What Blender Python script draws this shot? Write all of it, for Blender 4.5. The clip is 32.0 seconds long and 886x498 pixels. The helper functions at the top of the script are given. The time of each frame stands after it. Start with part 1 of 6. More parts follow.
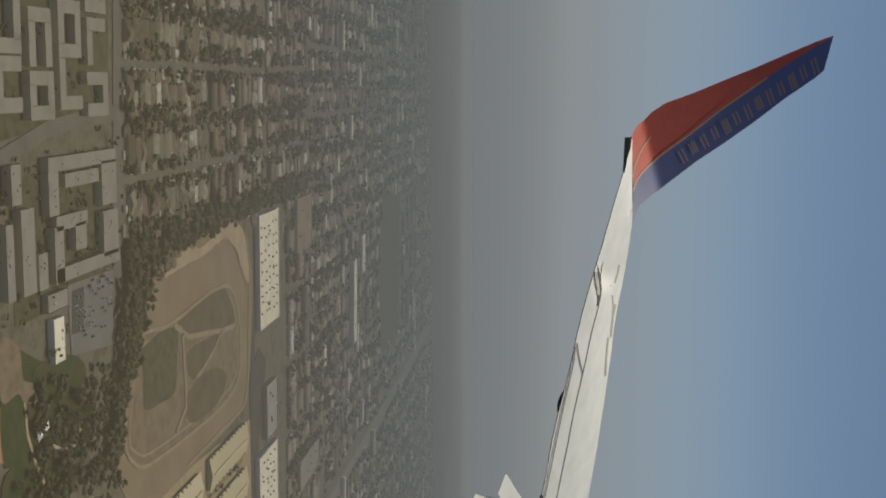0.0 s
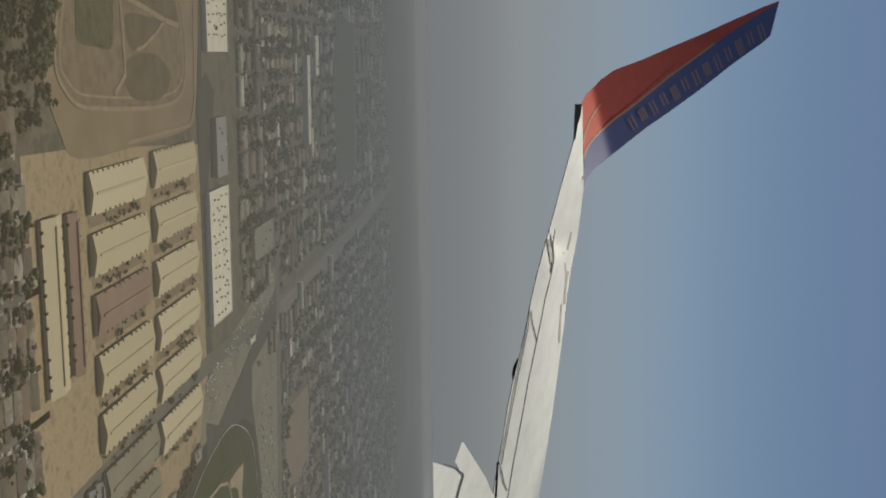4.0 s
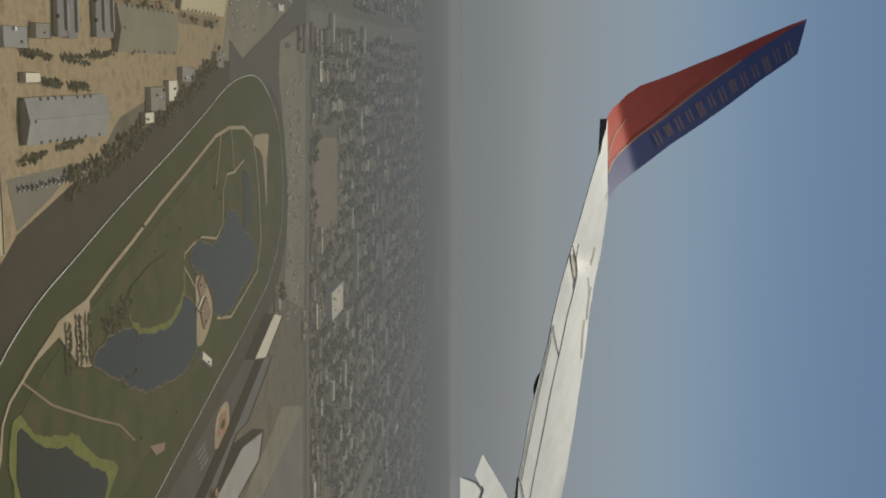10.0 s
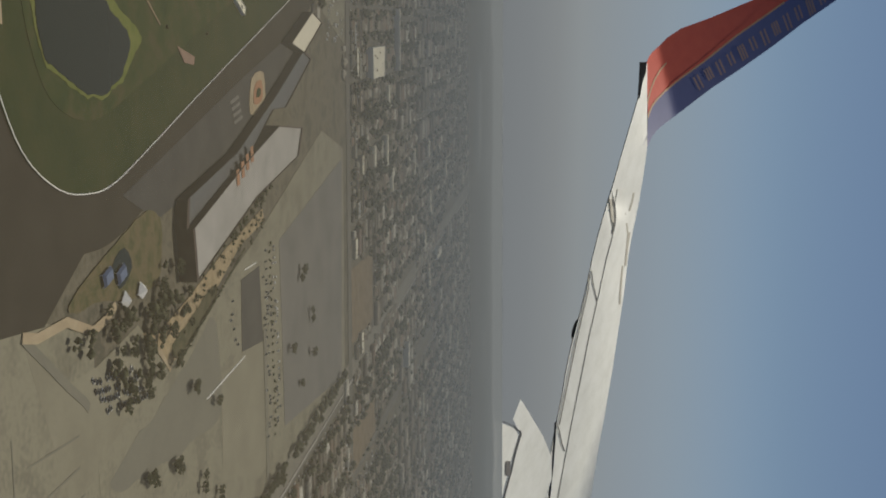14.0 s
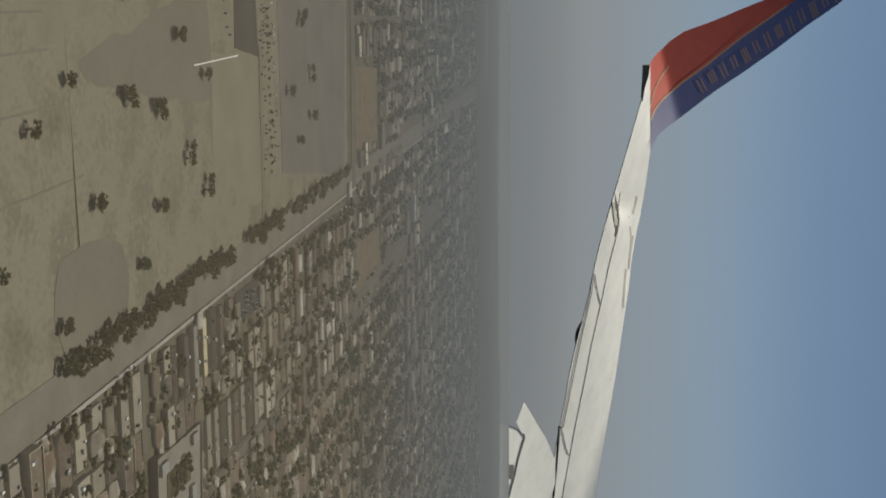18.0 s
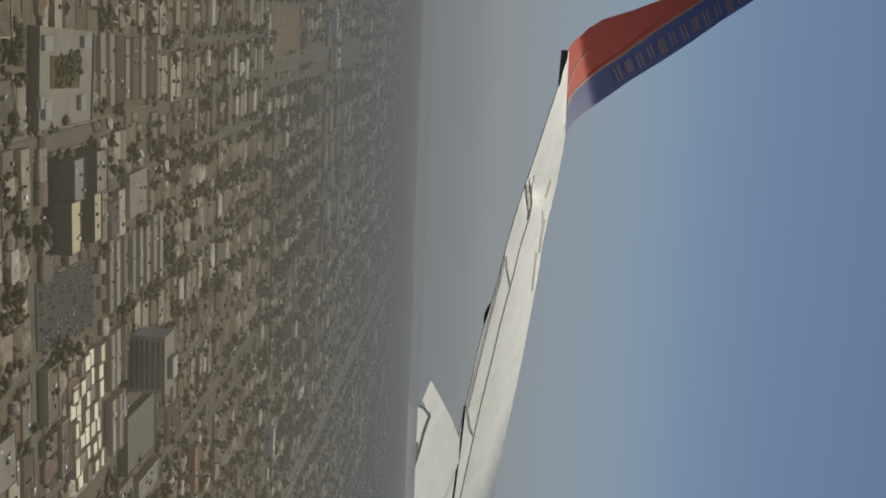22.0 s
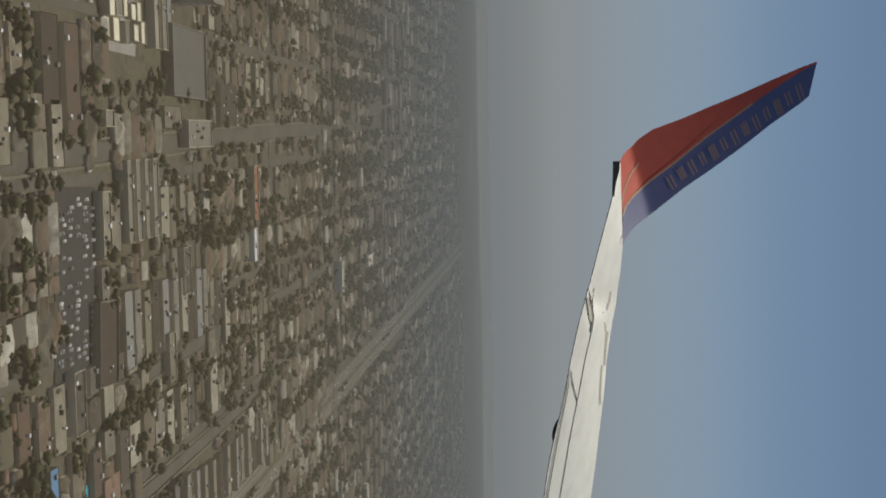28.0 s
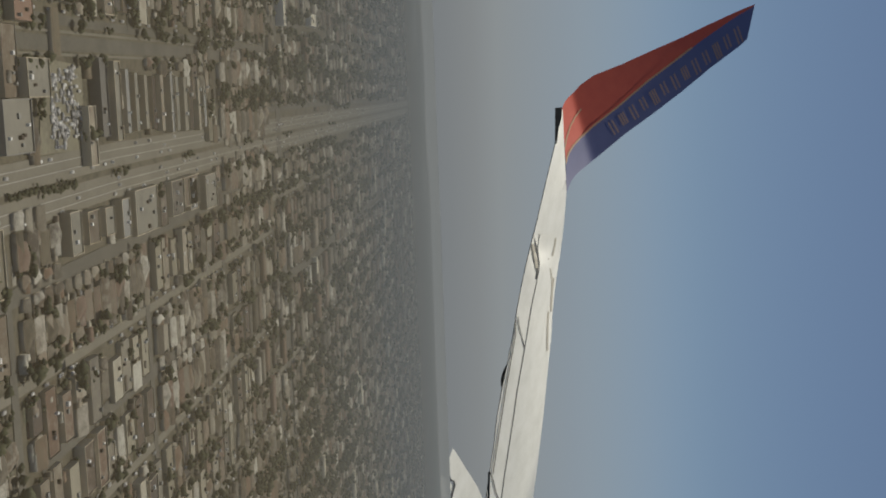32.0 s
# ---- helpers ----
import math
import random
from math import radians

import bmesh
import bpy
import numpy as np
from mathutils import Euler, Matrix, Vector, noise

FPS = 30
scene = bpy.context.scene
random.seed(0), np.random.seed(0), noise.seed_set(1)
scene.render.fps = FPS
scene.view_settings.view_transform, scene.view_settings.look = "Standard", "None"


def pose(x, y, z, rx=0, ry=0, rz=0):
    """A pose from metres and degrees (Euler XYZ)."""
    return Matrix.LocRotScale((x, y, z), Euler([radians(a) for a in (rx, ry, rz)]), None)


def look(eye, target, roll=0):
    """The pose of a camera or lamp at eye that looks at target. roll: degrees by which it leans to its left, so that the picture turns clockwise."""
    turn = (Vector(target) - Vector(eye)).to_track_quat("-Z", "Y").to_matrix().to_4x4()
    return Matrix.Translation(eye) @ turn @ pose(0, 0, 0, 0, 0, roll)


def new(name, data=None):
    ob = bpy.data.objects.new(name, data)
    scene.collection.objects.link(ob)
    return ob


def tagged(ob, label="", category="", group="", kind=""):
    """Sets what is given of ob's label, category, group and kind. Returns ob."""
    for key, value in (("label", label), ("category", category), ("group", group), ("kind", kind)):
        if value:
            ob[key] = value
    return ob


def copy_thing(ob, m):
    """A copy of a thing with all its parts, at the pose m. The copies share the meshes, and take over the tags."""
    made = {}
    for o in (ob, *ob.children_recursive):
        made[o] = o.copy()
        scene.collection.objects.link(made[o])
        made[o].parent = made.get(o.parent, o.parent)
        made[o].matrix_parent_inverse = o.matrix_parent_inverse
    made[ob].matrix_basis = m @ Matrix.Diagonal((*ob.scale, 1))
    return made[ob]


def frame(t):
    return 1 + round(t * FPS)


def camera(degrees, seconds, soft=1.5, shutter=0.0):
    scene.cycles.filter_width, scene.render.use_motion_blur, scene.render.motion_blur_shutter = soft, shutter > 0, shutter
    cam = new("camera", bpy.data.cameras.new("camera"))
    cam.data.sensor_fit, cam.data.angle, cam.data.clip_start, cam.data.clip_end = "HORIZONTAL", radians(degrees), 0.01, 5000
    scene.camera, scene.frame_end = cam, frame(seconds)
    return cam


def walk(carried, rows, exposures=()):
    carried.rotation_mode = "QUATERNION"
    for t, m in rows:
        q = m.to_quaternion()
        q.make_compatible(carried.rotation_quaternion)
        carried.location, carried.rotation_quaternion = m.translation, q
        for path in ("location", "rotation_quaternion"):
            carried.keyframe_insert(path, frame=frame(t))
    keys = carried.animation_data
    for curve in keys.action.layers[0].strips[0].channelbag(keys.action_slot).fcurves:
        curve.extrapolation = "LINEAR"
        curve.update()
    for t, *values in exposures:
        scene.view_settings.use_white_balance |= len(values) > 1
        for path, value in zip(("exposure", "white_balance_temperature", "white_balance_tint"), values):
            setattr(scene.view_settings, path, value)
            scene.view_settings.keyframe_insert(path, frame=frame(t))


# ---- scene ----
# The town is a model at one twentieth of its true size, so that a wide plain fits in.
# All sizes below are true metres; U brings them to the model's scale.
U = 0.05

cam = camera(41.97, 32.0, soft=1.9)
# seconds; eye in true metres; yaw to the left of +y, pitch, roll in degrees
PATH = [
    (0, 0.00, -0.00, 335.80, -17.42, -6.18, 91.55),
    (0.5, 35.06, -0.12, 334.04, -18.04, -6.16, 91.24),
    (1, 70.08, -0.24, 332.28, -18.41, -6.08, 91.78),
    (1.5, 104.98, -0.38, 330.52, -18.74, -6.48, 91.98),
    (2, 139.71, -0.53, 328.75, -17.71, -6.77, 91.29),
    (2.5, 174.27, -0.72, 326.95, -17.22, -6.37, 90.35),
    (3, 208.70, -0.96, 325.11, -18.72, -5.88, 90.72),
    (3.5, 243.06, -1.26, 323.20, -18.96, -4.83, 90.79),
    (5.5, 380.24, -3.02, 314.93, -17.35, -0.96, 88.43),
    (6, 414.45, -3.55, 312.69, -17.10, -0.20, 87.67),
    (6.5, 448.60, -4.10, 310.40, -17.62, 0.66, 88.37),
    (7, 482.68, -4.66, 308.07, -18.55, 0.78, 89.17),
    (7.5, 516.70, -5.21, 305.75, -19.16, 0.33, 89.76),
    (8, 550.66, -5.73, 303.47, -19.27, -0.77, 89.76),
    (8.5, 584.54, -6.22, 301.25, -19.42, -1.68, 89.80),
    (9, 618.36, -6.67, 299.09, -19.51, -2.53, 91.58),
    (9.5, 652.12, -7.07, 297.01, -17.02, -3.89, 90.20),
    (10, 685.80, -7.44, 295.01, -17.79, -4.94, 91.37),
    (10.1, 692.52, -7.51, 294.62, -18.77, -5.04, 92.32),
    (10.2, 699.25, -7.57, 294.24, -17.06, -5.40, 90.71),
    (10.5, 719.40, -7.76, 293.09, -17.87, -6.08, 91.12),
    (11, 752.94, -8.05, 291.23, -18.06, -6.84, 91.78),
    (11.5, 786.42, -8.34, 289.43, -19.04, -7.21, 91.68),
    (12, 819.89, -8.63, 287.66, -18.97, -7.33, 91.69),
    (12.5, 853.31, -8.95, 285.90, -16.58, -7.39, 89.29),
    (12.6, 859.98, -9.01, 285.56, -17.77, -7.17, 90.51),
    (12.8, 873.32, -9.15, 284.86, -18.30, -7.27, 90.91),
    (13, 886.66, -9.28, 284.17, -18.95, -7.11, 91.96),
    (13.5, 919.94, -9.61, 282.45, -20.34, -6.78, 91.48),
    (15.5, 1052.52, -10.81, 275.97, -20.17, -6.39, 91.70),
    (16, 1085.38, -11.05, 274.45, -18.83, -6.93, 91.88),
    (16.5, 1118.07, -11.23, 272.99, -19.52, -7.56, 93.04),
    (17, 1150.58, -11.35, 271.60, -19.72, -7.71, 92.89),
    (17.5, 1182.93, -11.42, 270.26, -19.02, -7.55, 91.93),
    (18, 1215.12, -11.44, 268.95, -20.02, -6.90, 91.40),
    (18.5, 1247.18, -11.41, 267.66, -19.62, -5.75, 91.03),
    (19, 1279.11, -11.34, 266.37, -18.53, -4.24, 89.84),
    (19.5, 1310.85, -11.23, 265.06, -19.45, -2.31, 90.20),
    (20, 1342.40, -11.09, 263.73, -19.99, -0.85, 90.48),
    (20.5, 1373.76, -10.91, 262.39, -19.34, -0.14, 91.45),
    (20.8, 1392.49, -10.79, 261.57, -18.72, -0.33, 90.46),
    (21, 1404.94, -10.70, 261.02, -20.04, -0.34, 92.01),
    (21.5, 1435.98, -10.45, 259.63, -21.06, -0.92, 93.07),
    (22, 1466.98, -10.15, 258.25, -20.76, -2.51, 93.66),
    (22.5, 1497.97, -9.79, 256.90, -20.05, -4.13, 93.42),
    (23, 1528.99, -9.39, 255.58, -19.75, -5.49, 93.26),
    (23.5, 1560.10, -8.94, 254.27, -19.11, -6.31, 92.85),
    (24, 1591.27, -8.46, 252.96, -18.36, -7.11, 92.95),
    (24.5, 1622.45, -7.95, 251.68, -18.05, -7.71, 92.82),
    (25, 1653.63, -7.39, 250.42, -17.31, -8.47, 91.78),
    (25.5, 1684.80, -6.79, 249.20, -17.39, -8.75, 92.18),
    (27.5, 1808.86, -4.13, 244.49, -15.08, -6.41, 91.15),
    (28, 1839.26, -3.53, 243.09, -14.71, -5.68, 90.08),
    (28.5, 1869.44, -2.96, 241.60, -14.73, -4.99, 89.48),
    (29, 1899.50, -2.42, 239.98, -14.78, -4.54, 90.09),
    (29.5, 1929.58, -1.91, 238.25, -15.51, -3.89, 88.75),
    (30, 1959.68, -1.45, 236.39, -15.62, -2.48, 87.82),
    (30.5, 1989.78, -1.04, 234.41, -15.72, -1.63, 88.57),
    (31, 2019.87, -0.68, 232.34, -16.25, -1.27, 88.81),
    (31.5, 2049.94, -0.34, 230.22, -16.37, -1.80, 88.94),
    (32, 2079.99, 0.00, 228.09, -17.06, -2.98, 88.79),
]


def aim(x, y, z, yaw, pitch, roll):
    a, b = radians(yaw), radians(pitch)
    eye = Vector((x, y, z)) * U
    return look(eye, eye + Vector((-math.sin(a) * math.cos(b), math.cos(a) * math.cos(b), math.sin(b))) * 10, roll)


walk(cam, [(row[0], aim(*row[1:])) for row in PATH])

# ---- light ----
SUN_EL, SUN_AZ = 60, 15  # degrees; azimuth from +y towards +x
world = bpy.data.worlds.new("sky")
scene.world = world
world.use_nodes = True
wn, wl = world.node_tree.nodes, world.node_tree.links
wn.clear()
sky = wn.new("ShaderNodeTexSky")
sky.sky_type = "NISHITA"
sky.sun_disc = False
sky.sun_elevation, sky.sun_rotation = radians(SUN_EL), radians(SUN_AZ)
sky.air_density, sky.dust_density, sky.ozone_density = 1.0, 0.5, 3.0
back = wn.new("ShaderNodeBackground")
back.inputs["Strength"].default_value = 0.047
wout = wn.new("ShaderNodeOutputWorld")
wl.new(sky.outputs[0], back.inputs[0])
wl.new(back.outputs[0], wout.inputs[0])

sun_data = bpy.data.lights.new("sun", "SUN")
sun_data.energy, sun_data.angle, sun_data.color = 3.4, radians(0.6), (1.0, 0.94, 0.79)
sun = new("sun", sun_data)
sun.matrix_world = look((math.sin(radians(SUN_AZ)) * math.cos(radians(SUN_EL)) * 100, math.cos(radians(SUN_AZ)) * math.cos(radians(SUN_EL)) * 100, math.sin(radians(SUN_EL)) * 100), (0, 0, 0))
scene.view_settings.exposure = 0.0


# ---- materials ----
def shader(name, rough=0.85, metal=0.0):
    m = bpy.data.materials.new(name)
    m.use_nodes = True
    n = m.node_tree.nodes
    b = n["Principled BSDF"]
    b.inputs["Roughness"].default_value, b.inputs["Metallic"].default_value = rough, metal
    b.inputs["Specular IOR Level"].default_value = 0.25
    return m, n, m.node_tree.links, b


def ramp(n, stops):
    r = n.new("ShaderNodeValToRGB")
    e = r.color_ramp.elements
    while len(e) < len(stops):
        e.new(0.5)
    for k, (at, c) in zip(e, stops):
        k.position, k.color = at, (*c, 1)
    return r


def noisy(name, stops, size=4.0, fine=0.6, rough=0.85, bump=0.2, vary=None, metal=0.0):
    """A surface whose colour wanders along the stops: at a wide and at a fine size, in true metres. vary: 'object' or 'island' shifts it piece by piece."""
    m, n, l, b = shader(name, rough, metal)
    geo = n.new("ShaderNodeNewGeometry")
    big, small = n.new("ShaderNodeTexNoise"), n.new("ShaderNodeTexNoise")
    for t, s in ((big, size), (small, fine)):
        t.inputs["Scale"].default_value = 1 / (s * U)
        t.inputs["Detail"].default_value = 4
        l.new(geo.outputs["Position"], t.inputs["Vector"])
    mix = n.new("ShaderNodeMath")
    mix.operation = "MULTIPLY_ADD"
    l.new(small.outputs[0], mix.inputs[0])
    mix.inputs[1].default_value = 0.45
    l.new(big.outputs[0], mix.inputs[2])
    at = n.new("ShaderNodeMath")
    at.operation = "MULTIPLY_ADD"
    l.new(mix.outputs[0], at.inputs[0])
    at.inputs[1].default_value, at.inputs[2].default_value = 1.5, -0.6
    out = at
    if vary:
        src = n.new("ShaderNodeObjectInfo").outputs["Random"] if vary == "object" else geo.outputs["Random Per Island"]
        k = n.new("ShaderNodeMath")
        k.operation = "MULTIPLY_ADD"
        l.new(at.outputs[0], k.inputs[0])
        k.inputs[1].default_value = 0.09
        add = n.new("ShaderNodeMath")
        add.operation = "MULTIPLY"
        l.new(src, add.inputs[0])
        add.inputs[1].default_value = 0.86
        l.new(add.outputs[0], k.inputs[2])
        out = k
    r = ramp(n, stops)
    l.new(out.outputs[0], r.inputs[0])
    l.new(r.outputs[0], b.inputs["Base Color"])
    if bump:
        bp = n.new("ShaderNodeBump")
        bp.inputs["Strength"].default_value, bp.inputs["Distance"].default_value = bump, fine * U * 0.5
        l.new(small.outputs[0], bp.inputs["Height"])
        l.new(bp.outputs[0], b.inputs["Normal"])
    return m


def steps(*cols):
    k = len(cols)
    return [(i / max(1, k - 1), c) for i, c in enumerate(cols)]


M_GROUND = noisy("dry_town_ground", steps((0.048, 0.043, 0.029), (0.093, 0.082, 0.058), (0.128, 0.114, 0.083), (0.07, 0.065, 0.047), (0.165, 0.149, 0.112)), 30, 5, 0.95, 0.1)
M_ASPHALT = noisy("asphalt", steps((0.085, 0.08, 0.068), (0.115, 0.108, 0.09), (0.14, 0.132, 0.11)), 25, 2, 0.9, 0.05)
M_DARKASPH = noisy("dark_asphalt", steps((0.036, 0.036, 0.035), (0.052, 0.05, 0.047), (0.066, 0.063, 0.058)), 30, 2, 0.9, 0.05)
M_CONCRETE = noisy("concrete", steps((0.25, 0.24, 0.22), (0.33, 0.315, 0.29), (0.38, 0.365, 0.33)), 30, 3, 0.9, 0.05)
M_LOT = noisy("worn_lot_asphalt", steps((0.115, 0.106, 0.078), (0.16, 0.149, 0.108), (0.21, 0.196, 0.142), (0.145, 0.135, 0.10), (0.245, 0.228, 0.166)), 55, 4, 0.9, 0.05)
M_LOTPALE = noisy("pale_lot_asphalt", steps((0.17, 0.157, 0.113), (0.20, 0.186, 0.135), (0.235, 0.218, 0.16)), 40, 4, 0.9, 0.05)
M_LOTGREY = noisy("grey_lot_asphalt", steps((0.11, 0.107, 0.10), (0.14, 0.135, 0.125), (0.17, 0.16, 0.145)), 50, 4, 0.9, 0.05)
M_DIRT = noisy("track_dirt", steps((0.165, 0.122, 0.074), (0.205, 0.155, 0.097), (0.24, 0.188, 0.122)), 40, 3, 0.95, 0.1)
M_TRACK = noisy("damp_dark_track_dirt", steps((0.022, 0.018, 0.013), (0.030, 0.0255, 0.0185), (0.039, 0.034, 0.025)), 30, 3, 0.95, 0.1)
M_FREEWAY = noisy("worn_freeway_concrete", steps((0.15, 0.14, 0.112), (0.18, 0.168, 0.135), (0.205, 0.19, 0.155)), 30, 3, 0.9, 0.05)
M_SIDE = noisy("pale_side_street", steps((0.13, 0.122, 0.10), (0.165, 0.155, 0.126), (0.20, 0.187, 0.152)), 25, 2, 0.9, 0.05)
M_SAND = noisy("tan_sand", steps((0.26, 0.205, 0.13), (0.34, 0.27, 0.175), (0.40, 0.33, 0.22)), 20, 3, 0.95, 0.1)
M_SANDY = noisy("trodden_sandy_earth", steps((0.20, 0.152, 0.095), (0.25, 0.195, 0.125), (0.30, 0.24, 0.16)), 9, 2, 0.95, 0.1)
M_YARD = noisy("trodden_tan_earth", steps((0.20, 0.148, 0.08), (0.26, 0.197, 0.112), (0.33, 0.258, 0.155), (0.235, 0.182, 0.108), (0.15, 0.116, 0.068)), 13, 2.5, 0.95, 0.1)
M_BROWN = noisy("brown_earth", steps((0.07, 0.052, 0.03), (0.10, 0.076, 0.046), (0.13, 0.10, 0.063)), 18, 3, 0.95, 0.2)
M_DRYLAWN = noisy("dry_trodden_lawn", steps((0.03, 0.034, 0.014), (0.055, 0.055, 0.026), (0.085, 0.075, 0.042), (0.05, 0.052, 0.022)), 9, 2, 0.95, 0.2)
M_INFIELD = noisy("sandy_brown_infield", steps((0.10, 0.073, 0.042), (0.145, 0.108, 0.066), (0.19, 0.146, 0.093), (0.125, 0.095, 0.057)), 14, 2.5, 0.95, 0.2)
M_GARDEN = noisy("patchy_garden_lawn", steps((0.03, 0.036, 0.012), (0.075, 0.072, 0.028), (0.12, 0.095, 0.05), (0.05, 0.055, 0.02)), 12, 2, 0.95, 0.2)
M_DRIVE = noisy("pale_driveway_concrete", steps((0.26, 0.235, 0.155), (0.36, 0.33, 0.23), (0.44, 0.41, 0.31)), 9, 2, 0.9, 0.0)
M_GRASS = noisy("mown_turf", steps((0.011, 0.022, 0.003), (0.017, 0.031, 0.0045), (0.026, 0.036, 0.007), (0.038, 0.037, 0.011)), 35, 4, 0.95, 0.15)
M_GRASS2 = noisy("pale_turf", steps((0.011, 0.026, 0.003), (0.018, 0.036, 0.005), (0.029, 0.042, 0.008), (0.05, 0.046, 0.016), (0.017, 0.036, 0.005)), 22, 4, 0.95, 0.15)
M_REED = noisy("bright_lakeside_reeds", steps((0.075, 0.095, 0.015), (0.115, 0.135, 0.026), (0.15, 0.16, 0.045)), 10, 2, 0.95, 0.4)
M_WATER, _n, _l, _b = shader("still_dark_lake_water", 0.12)
_b.inputs["Base Color"].default_value = (0.012, 0.021, 0.020, 1)
_b.inputs["Specular IOR Level"].default_value = 0.06
M_WATERBLUE, _n, _l, _b = shader("bluish_shallow_lake_water", 0.1)
_b.inputs["Base Color"].default_value = (0.010, 0.027, 0.034, 1)
_b.inputs["Specular IOR Level"].default_value = 0.09
M_WHITEROOF = noisy("white_membrane_roof", steps((0.58, 0.53, 0.40), (0.68, 0.63, 0.49), (0.76, 0.71, 0.57)), 18, 4, 0.8, 0.05)
M_BARNROOF = noisy("pale_yellow_sheet_roof", steps((0.40, 0.34, 0.20), (0.46, 0.395, 0.24), (0.53, 0.46, 0.295)), 20, 2, 0.7, 0.1, "object")
M_REDROOF = noisy("faded_red_sheet_roof", steps((0.19, 0.115, 0.08), (0.24, 0.15, 0.105)), 14, 2, 0.7, 0.1)
M_GREYROOF = noisy("grey_sheet_roof", steps((0.2, 0.2, 0.19), (0.27, 0.265, 0.25)), 14, 2, 0.7, 0.1)
M_FLATROOF = noisy("flat_roof_coating", steps((0.09, 0.078, 0.057), (0.21, 0.19, 0.14), (0.31, 0.285, 0.22), (0.13, 0.10, 0.073), (0.39, 0.365, 0.29), (0.13, 0.085, 0.06), (0.07, 0.062, 0.055), (0.24, 0.22, 0.175), (0.08, 0.058, 0.043), (0.44, 0.41, 0.34)), 8, 1.5, 0.85, 0.1, "object")
M_HOUSEROOF = noisy("shingle_roof", steps((0.075, 0.058, 0.04), (0.15, 0.115, 0.08), (0.18, 0.115, 0.075), (0.11, 0.097, 0.075), (0.25, 0.225, 0.168), (0.09, 0.066, 0.046), (0.34, 0.31, 0.245)), 5, 1, 0.9, 0.3, "object")
M_HOUSEWALL = noisy("painted_stucco", steps((0.38, 0.33, 0.24), (0.54, 0.48, 0.37), (0.44, 0.37, 0.26), (0.6, 0.56, 0.47)), 4, 1, 0.9, 0.1, "object")
M_ROOFS = noisy("roofs_of_many_houses", steps((0.05, 0.043, 0.033), (0.14, 0.12, 0.085), (0.17, 0.115, 0.08), (0.30, 0.275, 0.22), (0.085, 0.075, 0.06), (0.12, 0.095, 0.07), (0.50, 0.48, 0.41), (0.065, 0.053, 0.042), (0.20, 0.18, 0.14), (0.15, 0.10, 0.075), (0.56, 0.54, 0.48)), 5, 1, 0.9, 0.1, "island")
M_WALLS = noisy("walls_of_many_houses", steps((0.33, 0.29, 0.23), (0.5, 0.46, 0.38), (0.4, 0.34, 0.26), (0.55, 0.52, 0.46)), 5, 1, 0.9, 0.1, "island")
M_YARDS = noisy("yard_surfaces", steps((0.045, 0.05, 0.02), (0.16, 0.15, 0.12), (0.10, 0.08, 0.05), (0.26, 0.245, 0.205), (0.06, 0.062, 0.03), (0.20, 0.165, 0.115), (0.32, 0.30, 0.255), (0.09, 0.085, 0.075)), 4, 1, 0.95, 0.0, "island")
M_DARKROOF = noisy("dark_brown_roof", steps((0.052, 0.039, 0.031), (0.068, 0.05, 0.04), (0.082, 0.063, 0.05)), 10, 2, 0.9, 0.1)
M_LEAF = noisy("dusty_tree_leaves", steps((0.038, 0.043, 0.022), (0.062, 0.068, 0.035), (0.092, 0.096, 0.052)), 6, 1, 0.95, 0.5)
M_LEAVES = noisy("leaves_of_many_trees", steps((0.04, 0.046, 0.024), (0.076, 0.08, 0.043), (0.053, 0.058, 0.03), (0.105, 0.106, 0.062)), 6, 1, 0.95, 0.4, "island")
M_BARK = noisy("bark", steps((0.06, 0.045, 0.03), (0.1, 0.08, 0.06)), 2, 0.3, 0.95, 0.4)
M_WHITE = noisy("white_paint", steps((0.72, 0.71, 0.68), (0.8, 0.79, 0.76)), 6, 1, 0.6, 0.0)
M_DARKGLASS = noisy("dark_window_glass", steps((0.02, 0.022, 0.025), (0.04, 0.042, 0.045)), 6, 1, 0.2, 0.0)
# Extra whites among the car paints stand in for sun glints.
M_CAR = noisy("car_paint_and_glints", steps((0.03, 0.03, 0.035), (0.6, 0.6, 0.58), (0.1, 0.1, 0.105), (0.75, 0.75, 0.72), (0.05, 0.055, 0.07), (0.4, 0.4, 0.39), (0.07, 0.07, 0.07), (0.82, 0.82, 0.8)), 3, 1, 0.3, 0.0, "object")
M_CARS = noisy("paint_and_glints_of_many_cars", steps((0.04, 0.04, 0.045), (0.6, 0.59, 0.56), (0.1, 0.1, 0.105), (0.8, 0.79, 0.76), (0.06, 0.065, 0.08), (0.35, 0.34, 0.33), (0.82, 0.81, 0.78), (0.05, 0.05, 0.05), (0.7, 0.69, 0.66)), 3, 1, 0.3, 0.0, "island")
M_ORANGE = noisy("orange_red_gloss_paint", steps((0.74, 0.12, 0.075), (0.82, 0.15, 0.09)), 900, 90, 0.35, 0.0)
M_BLUE = noisy("deep_blue_gloss_paint", steps((0.15, 0.16, 0.30), (0.17, 0.18, 0.34)), 900, 90, 0.35, 0.0)
M_GOLD = noisy("dull_gold_lettering_paint", steps((0.42, 0.27, 0.24), (0.48, 0.31, 0.26)), 900, 90, 0.4, 0.0)
M_HOUSING = noisy("grey_brown_metal", steps((0.09, 0.08, 0.07), (0.14, 0.125, 0.11)), 300, 30, 0.5, 0.0)
M_LOTWORN = noisy("bluish_worn_lot", steps((0.132, 0.125, 0.099), (0.156, 0.148, 0.116), (0.18, 0.17, 0.132)), 70, 5, 0.9, 0.05)
